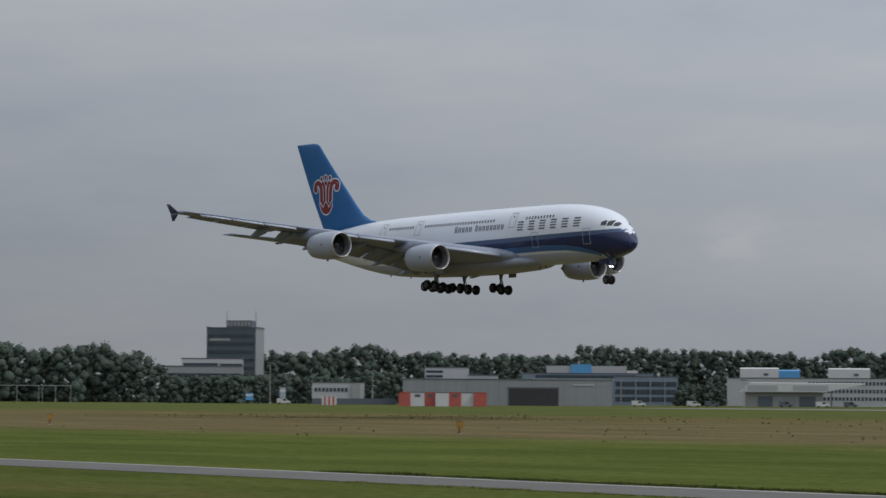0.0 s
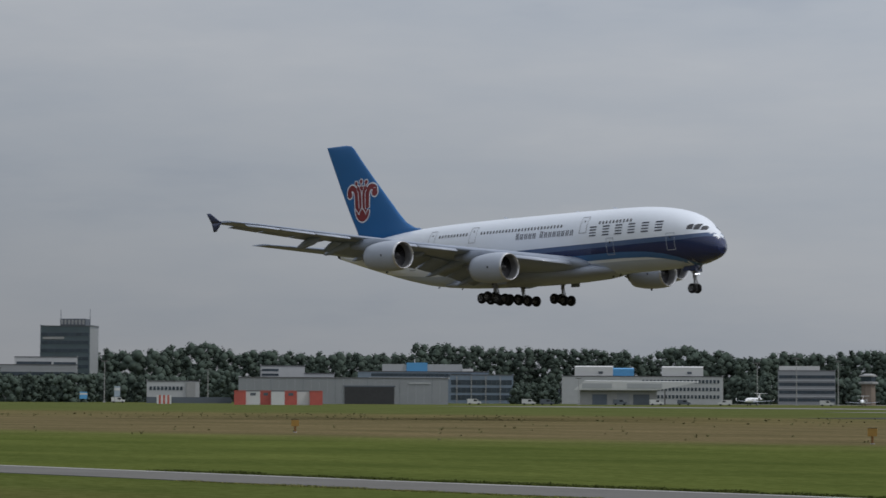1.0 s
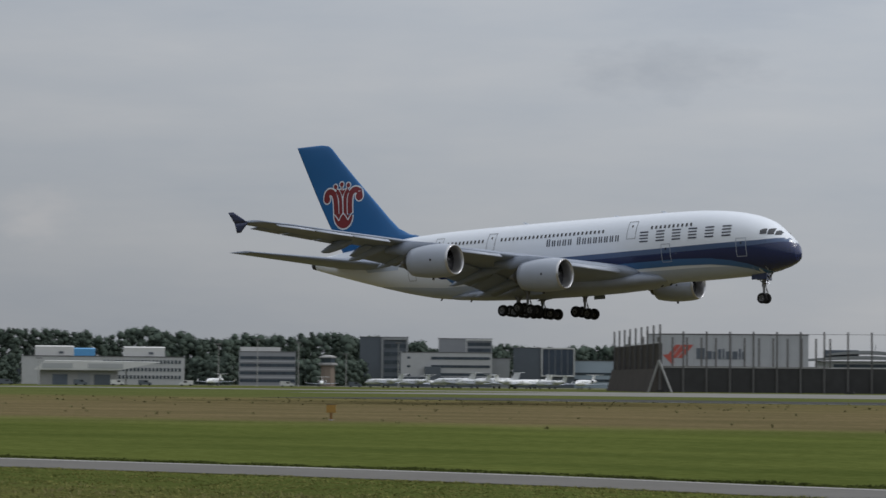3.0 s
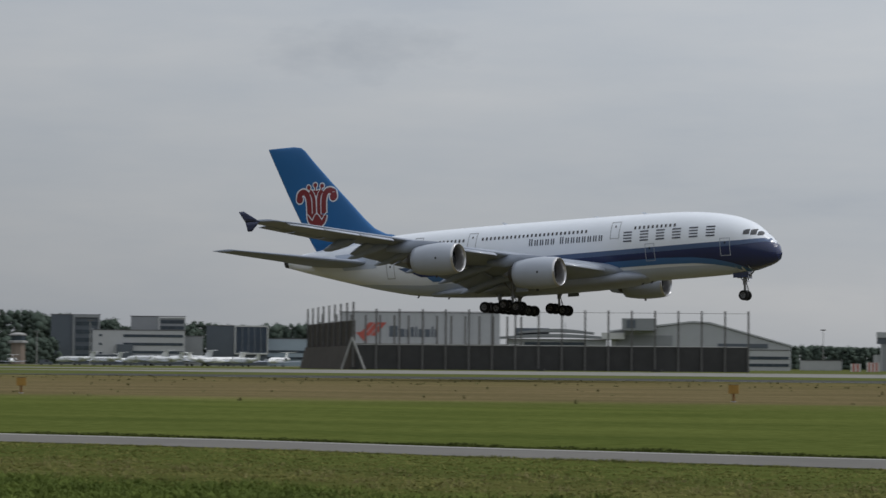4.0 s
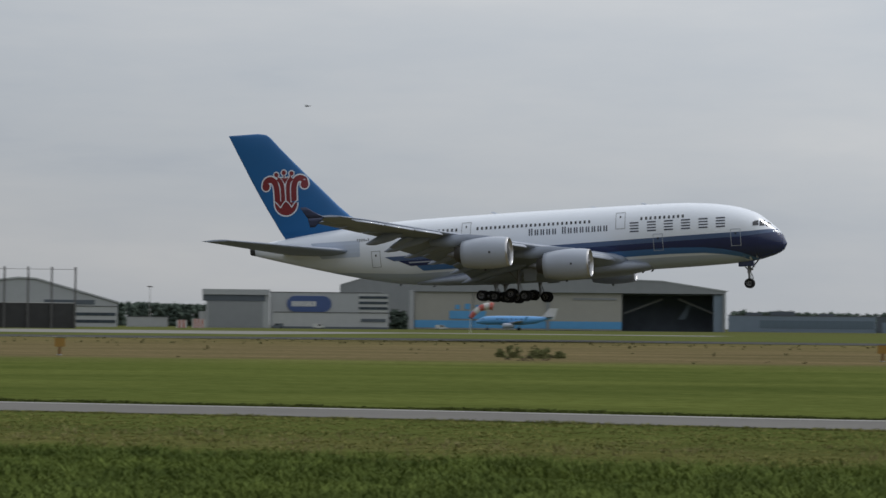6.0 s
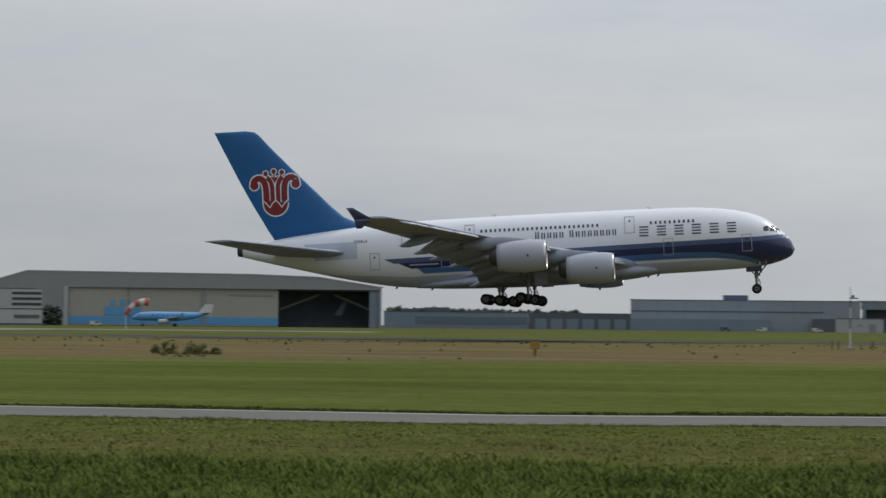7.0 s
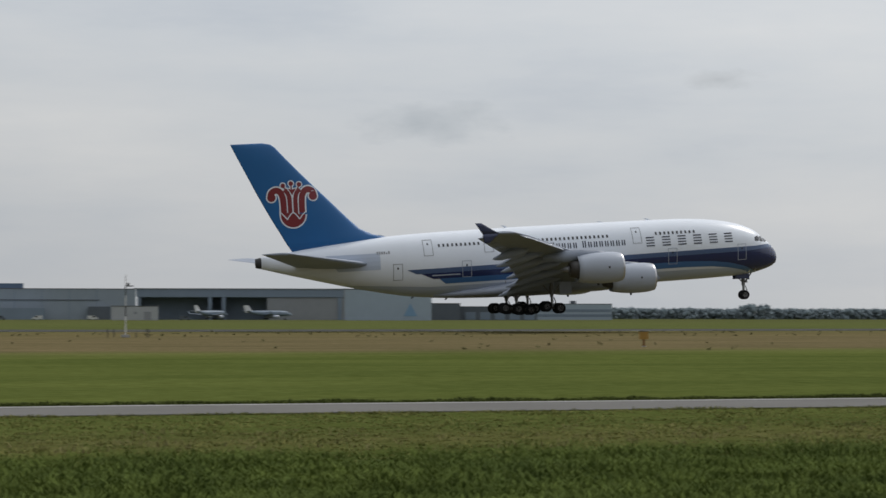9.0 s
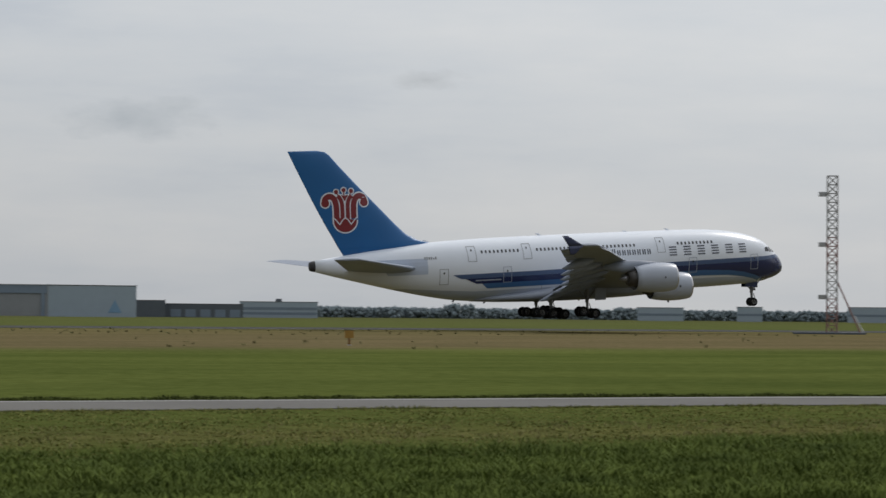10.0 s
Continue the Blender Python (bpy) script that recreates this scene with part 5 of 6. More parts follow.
def run_up_fence():
    fence = thing("jet_blast_fence", pose(0, 0, 0), "dark jet blast fence with tall thin grey posts", "blast fence")
    P = lambda az, d: Vector((d * math.sin(radians(az)), d * math.cos(radians(az)), 0))

    def run(a, b, n, wall_h, post_h, lean, wmat, pmat, wire=True, every=1):
        side = (b - a).normalized()
        back = Vector((-side.y, side.x, 0))
        last = None
        for k in range(n + 1):
            p = a.lerp(b, k / n)
            bm = bmesh.new()
            loft(bm, [[p + side * u * .26 + back * (v * .26 + lean * z) + Vector((0, 0, z)) for u, v in ((-1, -1), (1, -1), (1, 1), (-1, 1))] for z in (0, wall_h, post_h)])
            part("post", bm, pmat, fence)
            if k < n:
                q = a.lerp(b, (k + 1) / n)
                bm = bmesh.new()
                lo = .1
                loft(bm, [[r + back * (.35 + lean * z - (.9 if z == 0 and lean == 0 else 0)) + back * d + Vector((0, 0, z)) for r, z in ((p, lo), (q, lo), (q, wall_h), (p, wall_h))] for d in (0, .3)])
                part("baffle_panel", bm, wmat, fence)
                part("cap_rail", rod(bmesh.new(), p + back * (.4 + lean * wall_h) + Vector((0, 0, wall_h + .12)), q + back * (.4 + lean * wall_h) + Vector((0, 0, wall_h + .12)), .14, n=4), CONC, fence)
                if wire:
                    part("wire", rod(bmesh.new(), p + back * lean * post_h + Vector((0, 0, post_h - .7)), q + back * lean * post_h + Vector((0, 0, post_h - .7)), .06, n=4), pmat, fence)
    A, B = P(-28.30, 770), P(-19.62, 770)
    C, D = P(-29.30, 880), P(-24.6, 900)
    run(A, B, 17, 7.3, 18.0, .0, DARKWALL, POSTGREY)
    run(C, A, 8, 14.5, 20.0, .0, BROWNWALL, POSTGREY, False)
    run(C, D, 15, 8.5, 18.3, .0, DARKWALL, POSTGREY, False)
    # flared foot and raking brace at the corner
    bm = bmesh.new()
    out = (A - C).normalized().cross(Vector((0, 0, 1))).normalized()
    if out.x > 0:
        out = -out
    loft(bm, [[C + out * .3, A + out * .3, A + out * .4 + Vector((0, 0, 7)), C + out * .4 + Vector((0, 0, 7))], [C + out * 2.6, A + out * 2.6, A + out * .8 + Vector((0, 0, 7)), C + out * .8 + Vector((0, 0, 7))]])
    part("sloped_foot", bm, BROWNWALL, fence)
    part("brace", rod(bmesh.new(), A + Vector((0, -.6, 9.5)), A + Vector((4.6, -1.2, 0)), .32, n=6), CONC, fence)
    part("brace", rod(bmesh.new(), A + Vector((0, -.6, 9.5)), A + Vector((-3.2, -1.2, 0)), .32, n=6), CONC, fence)
    for k in (0, 8, 13):
        p = A.lerp(B, (k + .2) / 17)
        part("foot_block", boxed(p.x - 1.4, p.x + 1.4, p.y - 2.6, p.y - 1.4, 0, .7), DARKWALL, fence)
    return fence


run_up_fence()
# ---- woods and shrubs ----
def leaf_mat(name, base, vary=.22):
    return surface(name, base, .95, vary=vary, grain=.3, coarse=.06, island=.12)


# haze is put into the leaf colours, most in the horizon trees
WOOD_LEAF = leaf_mat("wood_foliage", (.066, .086, .070))
HAZY_LEAF = leaf_mat("haze_tinted_foliage", (.155, .190, .205), .15)
BARK = surface("bark", (.08, .065, .05), .9, vary=.2, grain=3)


def ball():
    """A coarse sphere: eight sides cut in four."""
    pts, tris = [], []

    def at(p):
        p = tuple(round(c, 6) for c in Vector(p).normalized())
        if p not in pts:
            pts.append(p)
        return pts.index(p)
    for sx, sy, sz in itertools.product((1, -1), (1, -1), (1, -1)):
        a, b, c = Vector((sx, 0, 0)), Vector((0, sy, 0)), Vector((0, 0, sz))
        ab, bc, ca = a + b, b + c, c + a
        for t in ((a, ab, ca), (ab, b, bc), (ca, bc, c), (ab, bc, ca)):
            t = [at(p) for p in t]
            tris.append(t if sx * sy * sz > 0 else t[::-1])
    return pts, tris


BALL, BALL_FACES = ball()


def crown(rng, verts, faces, x, y, z0, height, radius, leaves, size, poplar=False, hearts=True, normals=None):
    """One broadleaf crown of several lobes, as many small leaf clumps."""
    lobes = []
    for k in range(15):
        f = (k + rng.uniform(.3, 1)) / 15.3
        spread = radius * (.75 if not poplar else .4) * math.sin(math.pi * min(.98, .15 + f * .8))
        a = rng.uniform(0, 2 * math.pi)
        lobes.append((x + spread * math.cos(a) * rng.uniform(.4, 1), y + spread * math.sin(a) * rng.uniform(.4, 1), z0 + height * f, radius * rng.uniform(.26, .52)))
    for k in range(leaves):
        lx, ly, lz, r = lobes[k % 15]
        d = Vector((rng.gauss(0, 1), rng.gauss(0, 1), rng.gauss(0, 1))).normalized() * r * rng.uniform(.72, 1.22)
        p = Vector((lx, ly, max(lz + d.z * .9, .2))) + Vector((d.x, d.y, 0))
        u = Vector((rng.gauss(0, 1), rng.gauss(0, 1), rng.gauss(0, 1))).normalized()
        v = u.orthogonal().normalized()
        s = size * rng.uniform(.6, 1.4)
        n = len(verts)
        verts.extend((p + u * s, p + v * s * .7, p - u * s * .8, p - v * s * .75))
        faces.append((n, n + 1, n + 2, n + 3))
        if normals is not None:
            normals.extend([(d.normalized() + Vector((0, 0, .35)) + u * .4).normalized()] * 4)
    # rounded heart of each lobe
    for lx, ly, lz, r in lobes if hearts else ():
        n = len(verts)
        r *= .80
        verts.extend(Vector((lx + r * a, ly + r * b, lz + r * c)) for a, b, c in BALL)
        if normals is not None:
            normals.extend((Vector(c) + Vector((0, 0, .3))).normalized() for c in BALL)
        faces.extend((n + i, n + j, n + k) for i, j, k in BALL_FACES)


def trunk(verts, faces, x, y, h, r):
    n = len(verts)
    for k in range(5):
        a = 2 * math.pi * k / 5
        verts.append(Vector((x + r * math.cos(a), y + r * math.sin(a), -.1)))
        verts.append(Vector((x + r * .4 * math.cos(a), y + r * .4 * math.sin(a), h)))
    for k in range(5):
        j = (k + 1) % 5
        faces.append((n + 2 * k, n + 2 * j, n + 2 * j + 1, n + 2 * k + 1))


def woods(name, seed, spans, mat, label, dens=2.6, leaves=230, size=.95):
    """A belt of trees: spans of (bearing, bearing, distance, treetop height at both ends)."""
    rng = random.Random(seed)
    verts, faces, normals = [], [], []
    for a0, a1, dist, h0, h1, rad in spans:
        n = max(2, int(dist * radians(a1 - a0) / rad * dens))
        for k in range(n):
            f = (k + rng.uniform(-.4, .4)) / max(1, n - 1)
            az, d = radians(lerp(a0, a1, min(1, max(0, f)))), dist + rng.uniform(-10, 45)
            h = lerp(h0, h1, min(1, max(0, f))) * rng.uniform(.96, 1.10)
            x, y = d * math.sin(az), d * math.cos(az)
            crown(rng, verts, faces, x, y, -h * .02, h * .96, rad * rng.uniform(.8, 1.2), leaves, size, normals=normals)
            trunk(verts, faces, x, y, h * .5, .25)
            normals.extend((v - Vector((x, y, v.z))).normalized() for v in verts[len(normals):])
    me = bpy.data.meshes.new(name)
    me.from_pydata([tuple(v) for v in verts], [], faces)
    me.polygons.foreach_set("use_smooth", [True] * len(me.polygons))
    me.normals_split_custom_set_from_vertices([tuple(v) for v in normals])
    me.materials.append(mat)
    return tagged(new(name, me), label, "trees", "", "stuff")


woods("tree_belt", 3, [(-75, -58, 1150, 22, 25, 6), (-58.3, -57.2, 1120, 25.5, 22, 6), (-57.2, -56.3, 1100, 21, 24.5, 6), (-56.3, -55.0, 1110, 24, 20.5, 6), (-55.0, -54.6, 1130, 18, 14, 5),
                       (-52.5, -51, 1340, 25, 26, 6), (-51, -49.9, 1345, 28, 30, 6), (-49.9, -47.5, 1360, 26, 25.5, 6), (-47.5, -45.4, 1370, 25, 24.5, 6),
                       (-45.5, -44.5, 1350, 29.5, 29, 5), (-44.5, -40.8, 1350, 28.6, 27, 5), (-40.7, -40.2, 1360, 24.5, 24.5, 5), (-40.1, -39.3, 1350, 28.3, 28.3, 6),
                       (-39.3, -38.6, 1345, 25.5, 27, 6), (-38.6, -37.4, 1340, 23, 25.5, 6), (-37.4, -35.2, 1350, 26, 27, 6), (-35.2, -33.5, 1360, 26, 23, 6), (-33.5, -32.0, 1360, 21, 19, 5),
                       (-32.0, -31.4, 1330, 22, 21.5, 5), (-31.4, -28.0, 1400, 20.5, 23, 6)],
      WOOD_LEAF, "dense dark green belt of tall broadleaf trees", 3.0, 560, .42)
woods("shrub_belt", 5, [(-54.5, -52.55, 1060, 10.5, 11.5, 3.6), (-52.5, -50.6, 1090, 12, 10.5, 4), (-50.4, -49.4, 1180, 15, 13, 4.5), (-43.3, -42.4, 1080, 8.5, 10, 3.2), (-38.6, -37.7, 1230, 12, 14, 4), (-36.3, -34.8, 1230, 12, 12, 4)],
      WOOD_LEAF, "dark green shrubs and small trees beside offices", 2.8, 330, .34)
woods("far_wood", 7, [(-18.9, -16.3, 1520, 13.2, 13.0, 4.2), (-12.7, -12.4, 1180, 9, 8, 2.4), (-5.2, -1, 1640, 12.5, 11, 4)], WOOD_LEAF, "dark green wood behind the airfield buildings", 2.6, 330, .42)
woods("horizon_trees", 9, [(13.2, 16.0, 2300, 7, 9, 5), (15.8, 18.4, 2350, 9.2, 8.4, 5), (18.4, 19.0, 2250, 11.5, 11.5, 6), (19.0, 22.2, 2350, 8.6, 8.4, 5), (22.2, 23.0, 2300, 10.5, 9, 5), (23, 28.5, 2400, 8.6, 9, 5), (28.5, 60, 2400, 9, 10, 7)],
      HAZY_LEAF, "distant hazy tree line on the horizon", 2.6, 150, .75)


def bush(m, seed, h, r, label):
    rng = random.Random(seed)
    verts, faces = [], []
    for k in range(5):
        crown(rng, verts, faces, rng.uniform(-r, r), rng.uniform(-.6, .6), .05, h * rng.uniform(.5, .9), r * .35, 170, .07, False, False)
    b = thing("bush", m, label, "bush", "scrub on the dry grass")
    me = bpy.data.meshes.new("foliage")
    me.from_pydata([tuple(v) for v in verts], [], faces)
    me.materials.append(leaf_mat("scrub_foliage", (.105, .110, .045)))
    part("foliage", me, None, b)
    bm = bmesh.new()
    for k in range(6):
        rod(bm, (rng.uniform(-r, r) * .7, rng.uniform(-.3, .3), -.05), (rng.uniform(-r, r) * .8, rng.uniform(-.3, .3), h * .35), .02, .01, 5)
    part("stems", bm, BARK, b)


bush(place(-9.75, 150), 1, .95, 1.1, "dark green scrub bush on dry grass")
bush(place(-9.25, 152), 2, .75, .8, "small dark scrub bush on dry grass")
bush(place(-10.1, 155), 3, .6, .7, "low dark scrub bush on dry grass")


# ---- field furniture ----
def field_sign(m):
    s = thing("field_marker_sign", m, "small orange marker sign on a post in the grass", "marker sign", "orange marker signs")
    part("panel", boxed(-.31, .31, -.05, .05, .50, 1.02, bevel=.012), ORANGE, s)
    part("cap", boxed(-.32, .32, -.055, .055, 1.025, 1.05), BLACKP, s)
    part("post", rod(bmesh.new(), (0, 0, -.05), (0, 0, .50), .08, n=10), surface("post_brown", (.16, .08, .03), .8, vary=.1), s)
    part("foot", rod(bmesh.new(), (0, 0, 0), (0, 0, .06), .15, n=10), CONC, s)
    return s


first = field_sign(place(-57.08, 264))
for az, d in ((-48.13, 211), (-35.52, 172), (-19.94, 157), (-1.96, 165), (16.29, 178), (33, 174)):
    copy_thing(first, place(az, d))

mast = thing("anemometer_mast", place(4.91, 250), "slim black and white banded mast with low rails", "mast")
for k in range(6):
    part("band", rod(bmesh.new(), (0, 0, k), (0, 0, k + 1.0), .07 - .006 * k, n=8), (WHITEP, WHITEP, BLACKP, WHITEP, BLACKP, WHITEP)[k], mast)
part("sensor_arm", boxed(0, .75, -.04, .04, 4.85, 4.95), BLACKP, mast)
part("sensor", boxed(.1, .35, -.08, .08, 4.95, 5.2, bevel=.02), BLACKP, mast)
part("foot", boxed(-.4, .4, -.4, .4, 0, .25, bevel=.03), CONC, mast)
for x in (-1.7, -1.1, 1.0, 2.0, 2.2):
    part("rail_post", rod(bmesh.new(), (x, -.3, 0), (x, -.3, .8 if abs(x) > 1.05 else .5), .05, n=6), BLACKP, mast)
part("rail", rod(bmesh.new(), (-1.7, -.3, .45), (2.2, -.3, .45), .03, n=6), surface("sand_rail", (.30, .24, .15), .8), mast)

tower = thing("glide_path_mast", place(26.86, 375), "red and white lattice mast with antenna boxes", "lattice mast")
# the red is greyed and darkened for the mast standing against the light
MASTGREY, MASTRED = surface("dull_mast_paint", (.33, .33, .33), .7, vary=.1), surface("backlit_mast_red", (.24, .13, .115), .7, vary=.1)
hw, H = .72, 22.6
for ax in (-1, 1):
    for ay in (-1, 1):
        for k in range(5):
            z0, z1 = H * k / 5, H * (k + 1) / 5
            part("leg", rod(bmesh.new(), (ax * hw, ay * hw, z0), (ax * hw, ay * hw, z1), .12, n=6), (MASTGREY, MASTRED)[(k + 1) % 2] if k < 3 else MASTGREY, tower)
for k in range(18):
    z0, z1 = H * k / 18, H * (k + 1) / 18
    for a, b in (((-1, -1), (1, -1)), ((1, -1), (1, 1)), ((1, 1), (-1, 1)), ((-1, 1), (-1, -1))):
        bm = bmesh.new()
        rod(bm, (a[0] * hw, a[1] * hw, z0), (b[0] * hw, b[1] * hw, z1), .065, n=5)
        rod(bm, (b[0] * hw, b[1] * hw, z0), (a[0] * hw, a[1] * hw, z1), .065, n=5)
        rod(bm, (a[0] * hw, a[1] * hw, z1), (b[0] * hw, b[1] * hw, z1), .065, n=5)
        part("bracing", bm, (MASTGREY, MASTRED)[(int(k / 3.6) + 1) % 2] if k < 11 else MASTGREY, tower)
for z in (5.3, 12.8, 20.0):
    box_ob = part("antenna", boxed(-1.95, -.85, -.5, .5, z - .32, z + .32, bevel=.05), PALECLAD, tower)
    part("antenna_arm", boxed(-.86, -.6, -.12, .12, z - .12, z + .12), POSTGREY, box_ob)
part("stay", rod(bmesh.new(), (.8, 0, 7.4), (4.0, 0, .2), .11, n=6), MASTRED, tower)
part("stay", rod(bmesh.new(), (3.2, .6, 2.6), (4.6, .6, .1), .09, n=6), WHITEP, tower)
part("platform", boxed(-5.5, 4.8, -2, 2, 0, .28, bevel=.04), SLATE, tower)

sock = thing("windsock", place(-10.95, 700), "red and white striped windsock on a mast", "windsock")
part("mast", rod(bmesh.new(), (0, 0, 0), (0, 0, 6.4), .12, .07, 8), WHITEP, sock)
prev = Vector((0, 0, 4.3))
pts = [Vector((0, 0, 4.2)), Vector((1.1, 0, 5.6)), Vector((2.3, 0, 6.6)), Vector((3.6, 0, 7.1)), Vector((5.0, 0, 7.4)), Vector((6.0, 0, 7.2))]
for k in range(5):
    d = (pts[k + 1] - pts[k]).normalized()
    part("cloth_band", rod(bmesh.new(), pts[k], pts[k + 1] + d * .05, .62 + .09 * k, .68 + .09 * k, 14), (REDP, WHITEP, REDP, WHITEP, REDP)[k], sock)
part("hoop", rod(bmesh.new(), (-.1, 0, 4.0), (0, 0, 4.25), .6, n=14), BLACKP, sock)


# ---- parked aircraft ----
def jet(m, scale, top, tailmat, label, group, engines_aft=True):
    """A small twin: nose along +x."""
    j = thing("parked_jet", m, label, "parked airplane", group)
    S = scale
    prof = ((0, .05, 1.9), (.03, .35, 2.0), (.08, .72, 2.2), (.16, 1.0, 2.35), (.3, 1.05, 2.4), (.6, 1.05, 2.4), (.78, .85, 2.55), (.92, .4, 2.9), (1, .08, 3.1))
    L = 18.0
    n = 16
    rr = [[Vector(((.5 - f) * L, r * math.cos(2 * math.pi * k / n), z + r * math.sin(2 * math.pi * k / n))) * S for k in range(n)] for f, r, z in prof]
    part("fuselage", loft(bmesh.new(), rr), top, j, "", True)
    wz, wr = (1.6, .95) if engines_aft else (1.75, 1.0)
    for sg in (-1, 1):
        rr = [[Vector((1.5 - 3.4 * f - x * (3.2 - 2.1 * f), sg * (.6 + 7.8 * f), wz + .55 * f + z * (3.2 - 2.1 * f))) * S for x, z in airfoil(1, .11, .02, 6)] for f in (0, .5, 1)]
        wg = part("wing", loft(bmesh.new(), rr), COWL if engines_aft else WINGGREY, j)
        rr = [[Vector((-2.2 - .9 * f - x * (1.0 - .5 * f), sg * (8.4 + .25 * f), 2.15 + 1.1 * f + z * .6)) * S for x, z in airfoil(1, .1, 0, 5)] for f in (0, 1)]
        part("winglet", loft(bmesh.new(), rr), top, wg)
        tz, tx = (5.2, -8.2) if engines_aft else (3.2, -7.4)
        rr = [[Vector((tx - 1.1 * f - x * (1.7 - .9 * f), sg * (.1 + 3.1 * f), tz + .12 * f + z * (1.7 - .9 * f))) * S for x, z in airfoil(1, .1, 0, 5)] for f in (0, 1)]
        part("tailplane", loft(bmesh.new(), rr), top if engines_aft else WINGGREY, j)
        ex, ey, ez = (-4.6, 1.75, 2.9) if engines_aft else (1.2, 2.9, 1.15)
        rr = [[Vector((ex + a, sg * ey + r * math.cos(2 * math.pi * k / 12), ez + r * math.sin(2 * math.pi * k / 12))) * S for k in range(12)] for a, r in ((1.3, .5), (1.1, .6), (0, .62), (-1.3, .45))]
        en = part("engine", loft(bmesh.new(), rr), top if engines_aft else COWL, j, "", True)
        part("inlet", rod(bmesh.new(), Vector((ex + 1.28, sg * ey, ez)) * S, Vector((ex + 1.32, sg * ey, ez)) * S, .46 * S, n=12), DARKWELL, en)
        part("main_wheel", rod(bmesh.new(), Vector((-1.2, sg * 1.5 - .15, .4)) * S, Vector((-1.2, sg * 1.5 + .15, .4)) * S, .4 * S, n=12), RUBBER, j)
        part("gear_leg", rod(bmesh.new(), Vector((-1.2, sg * 1.5, .4)) * S, Vector((-1.2, sg * 1.5, 1.7)) * S, .09 * S, n=6), STEEL, j)
        wb = bmesh.new()
        for k in range(6):
            box(wb, (3.6 - k * 1.1) * S, (3.95 - k * 1.1) * S, sg * 1.0 * S - .06 * S, sg * 1.0 * S + .06 * S, 2.55 * S, 2.85 * S)
        part("cabin_glazing", wb, GLASS_DARK, j)
        part("flight_deck_glazing", boxed(6.6 * S, 7.3 * S, sg * .6 * S - .1 * S, sg * .6 * S + .1 * S, 2.5 * S, 2.8 * S), GLASS_DARK, j)
    rr = [[Vector((-6.0 - 2.3 * f - x * (3.4 - 1.5 * f), z * (3.4 - 1.5 * f), 2.6 + 2.7 * f)) * S for x, z in airfoil(1, .09, 0, 6)] for f in (0, 1)]
    part("tail_fin", loft(bmesh.new(), rr), tailmat, j)
    part("nose_wheel", rod(bmesh.new(), Vector((6.2, -.15, .32)) * S, Vector((6.2, .15, .32)) * S, .32 * S, n=12), RUBBER, j)
    part("gear_leg", rod(bmesh.new(), Vector((6.2, 0, .3)) * S, Vector((6.2, 0, 1.6)) * S, .08 * S, n=6), STEEL, j)
    return j


JETWHITE = surface("jet_white_paint", (.72, .73, .74), .35, vary=.04)
biz = jet(place(-34.38, 1000, 142), 1.0, JETWHITE, JETWHITE, "white business jet parked on the apron", "business jets on the apron")
for az, d, turn, s in ((-38.1, 1010, 250, .72), (-35.73, 990, 268, .6), (-33.72, 1000, 132, .78), (-33.2, 1025, 60, .7), (-32.85, 1000, 140, .92), (-32.42, 985, 135, .8), (-31.95, 1010, 148, .95), (-31.5, 1000, 40, .8), (-31.15, 1015, 215, .85), (-30.7, 985, 130, .78), (-29.95, 985, 248, .85)):
    c = copy_thing(biz, place(az, d, turn))
    c.scale = (s * 1.25, s * 1.25, s * 1.25)

AIRBLUE = surface("airline_sky_blue", (.10, .30, .60), .35, vary=.05, coat=.2)
big = jet(place(-10.0, 1120, 178), 1.85, AIRBLUE, WHITEP, "sky blue airliner with a white fin parked by a hangar", "airliners at the hangars", False)


dull = jet(place(6.80, 1436, 50), 1.5, BLUEGREY, WHITEP, "grey-blue airliner with a white fin before an open hangar", "airliners at the hangars", False)
copy_thing(dull, place(8.05, 1432, 22))


# ---- vehicles and lamp masts on the apron ----
def van(m, mat, label):
    v = thing("van", m, label, "van", "vehicles on the apron")
    bm = bmesh.new()
    loft(bm, [[Vector((x, y, z)) for x, z in ((-2.5, .45), (2.6, .45), (2.6, 1.15), (1.6, 1.35), (1.0, 2.15), (-2.5, 2.2))] for y in (-.95, .95)])
    part("body", bm, mat, v)
    for y in (-.96, .96):
        part("side_window", boxed(-.2, 1.0, y - .02, y + .02, 1.3, 1.95), GLASS_DARK, v)
        for x in (-1.6, 1.7):
            part("wheel", rod(bmesh.new(), (x, y - .1, .36), (x, y + .1, .36), .36, n=12), RUBBER, v)
    part("windscreen", boxed(1.25, 1.32, -.8, .8, 1.4, 2.0), GLASS_DARK, v)
    return v


v1 = van(place(-44.2, 960, 5), WHITEP, "white van parked on the apron")
for az, d, t in ((-43.0, 960, 0), (-40.2, 1000, 10), (-38.7, 980, 185), (-36.5, 985, 0), (-14.3, 1120, 0), (-11.6, 1150, 0), (3.0, 1280, 180), (4.2, 1270, 0), (-52.0, 980, 0)):
    copy_thing(v1, place(az, d, t))
v2 = van(place(-41.0, 1000, 8), SLATE, "dark van parked on the apron")
for az, d, t in ((-39.6, 1000, 0), (-42.6, 950, 0), (-35.0, 1000, 0), (2.2, 1270, 0), (6.2, 1230, 0), (-15.2, 1120, 180)):
    copy_thing(v2, place(az, d, t))


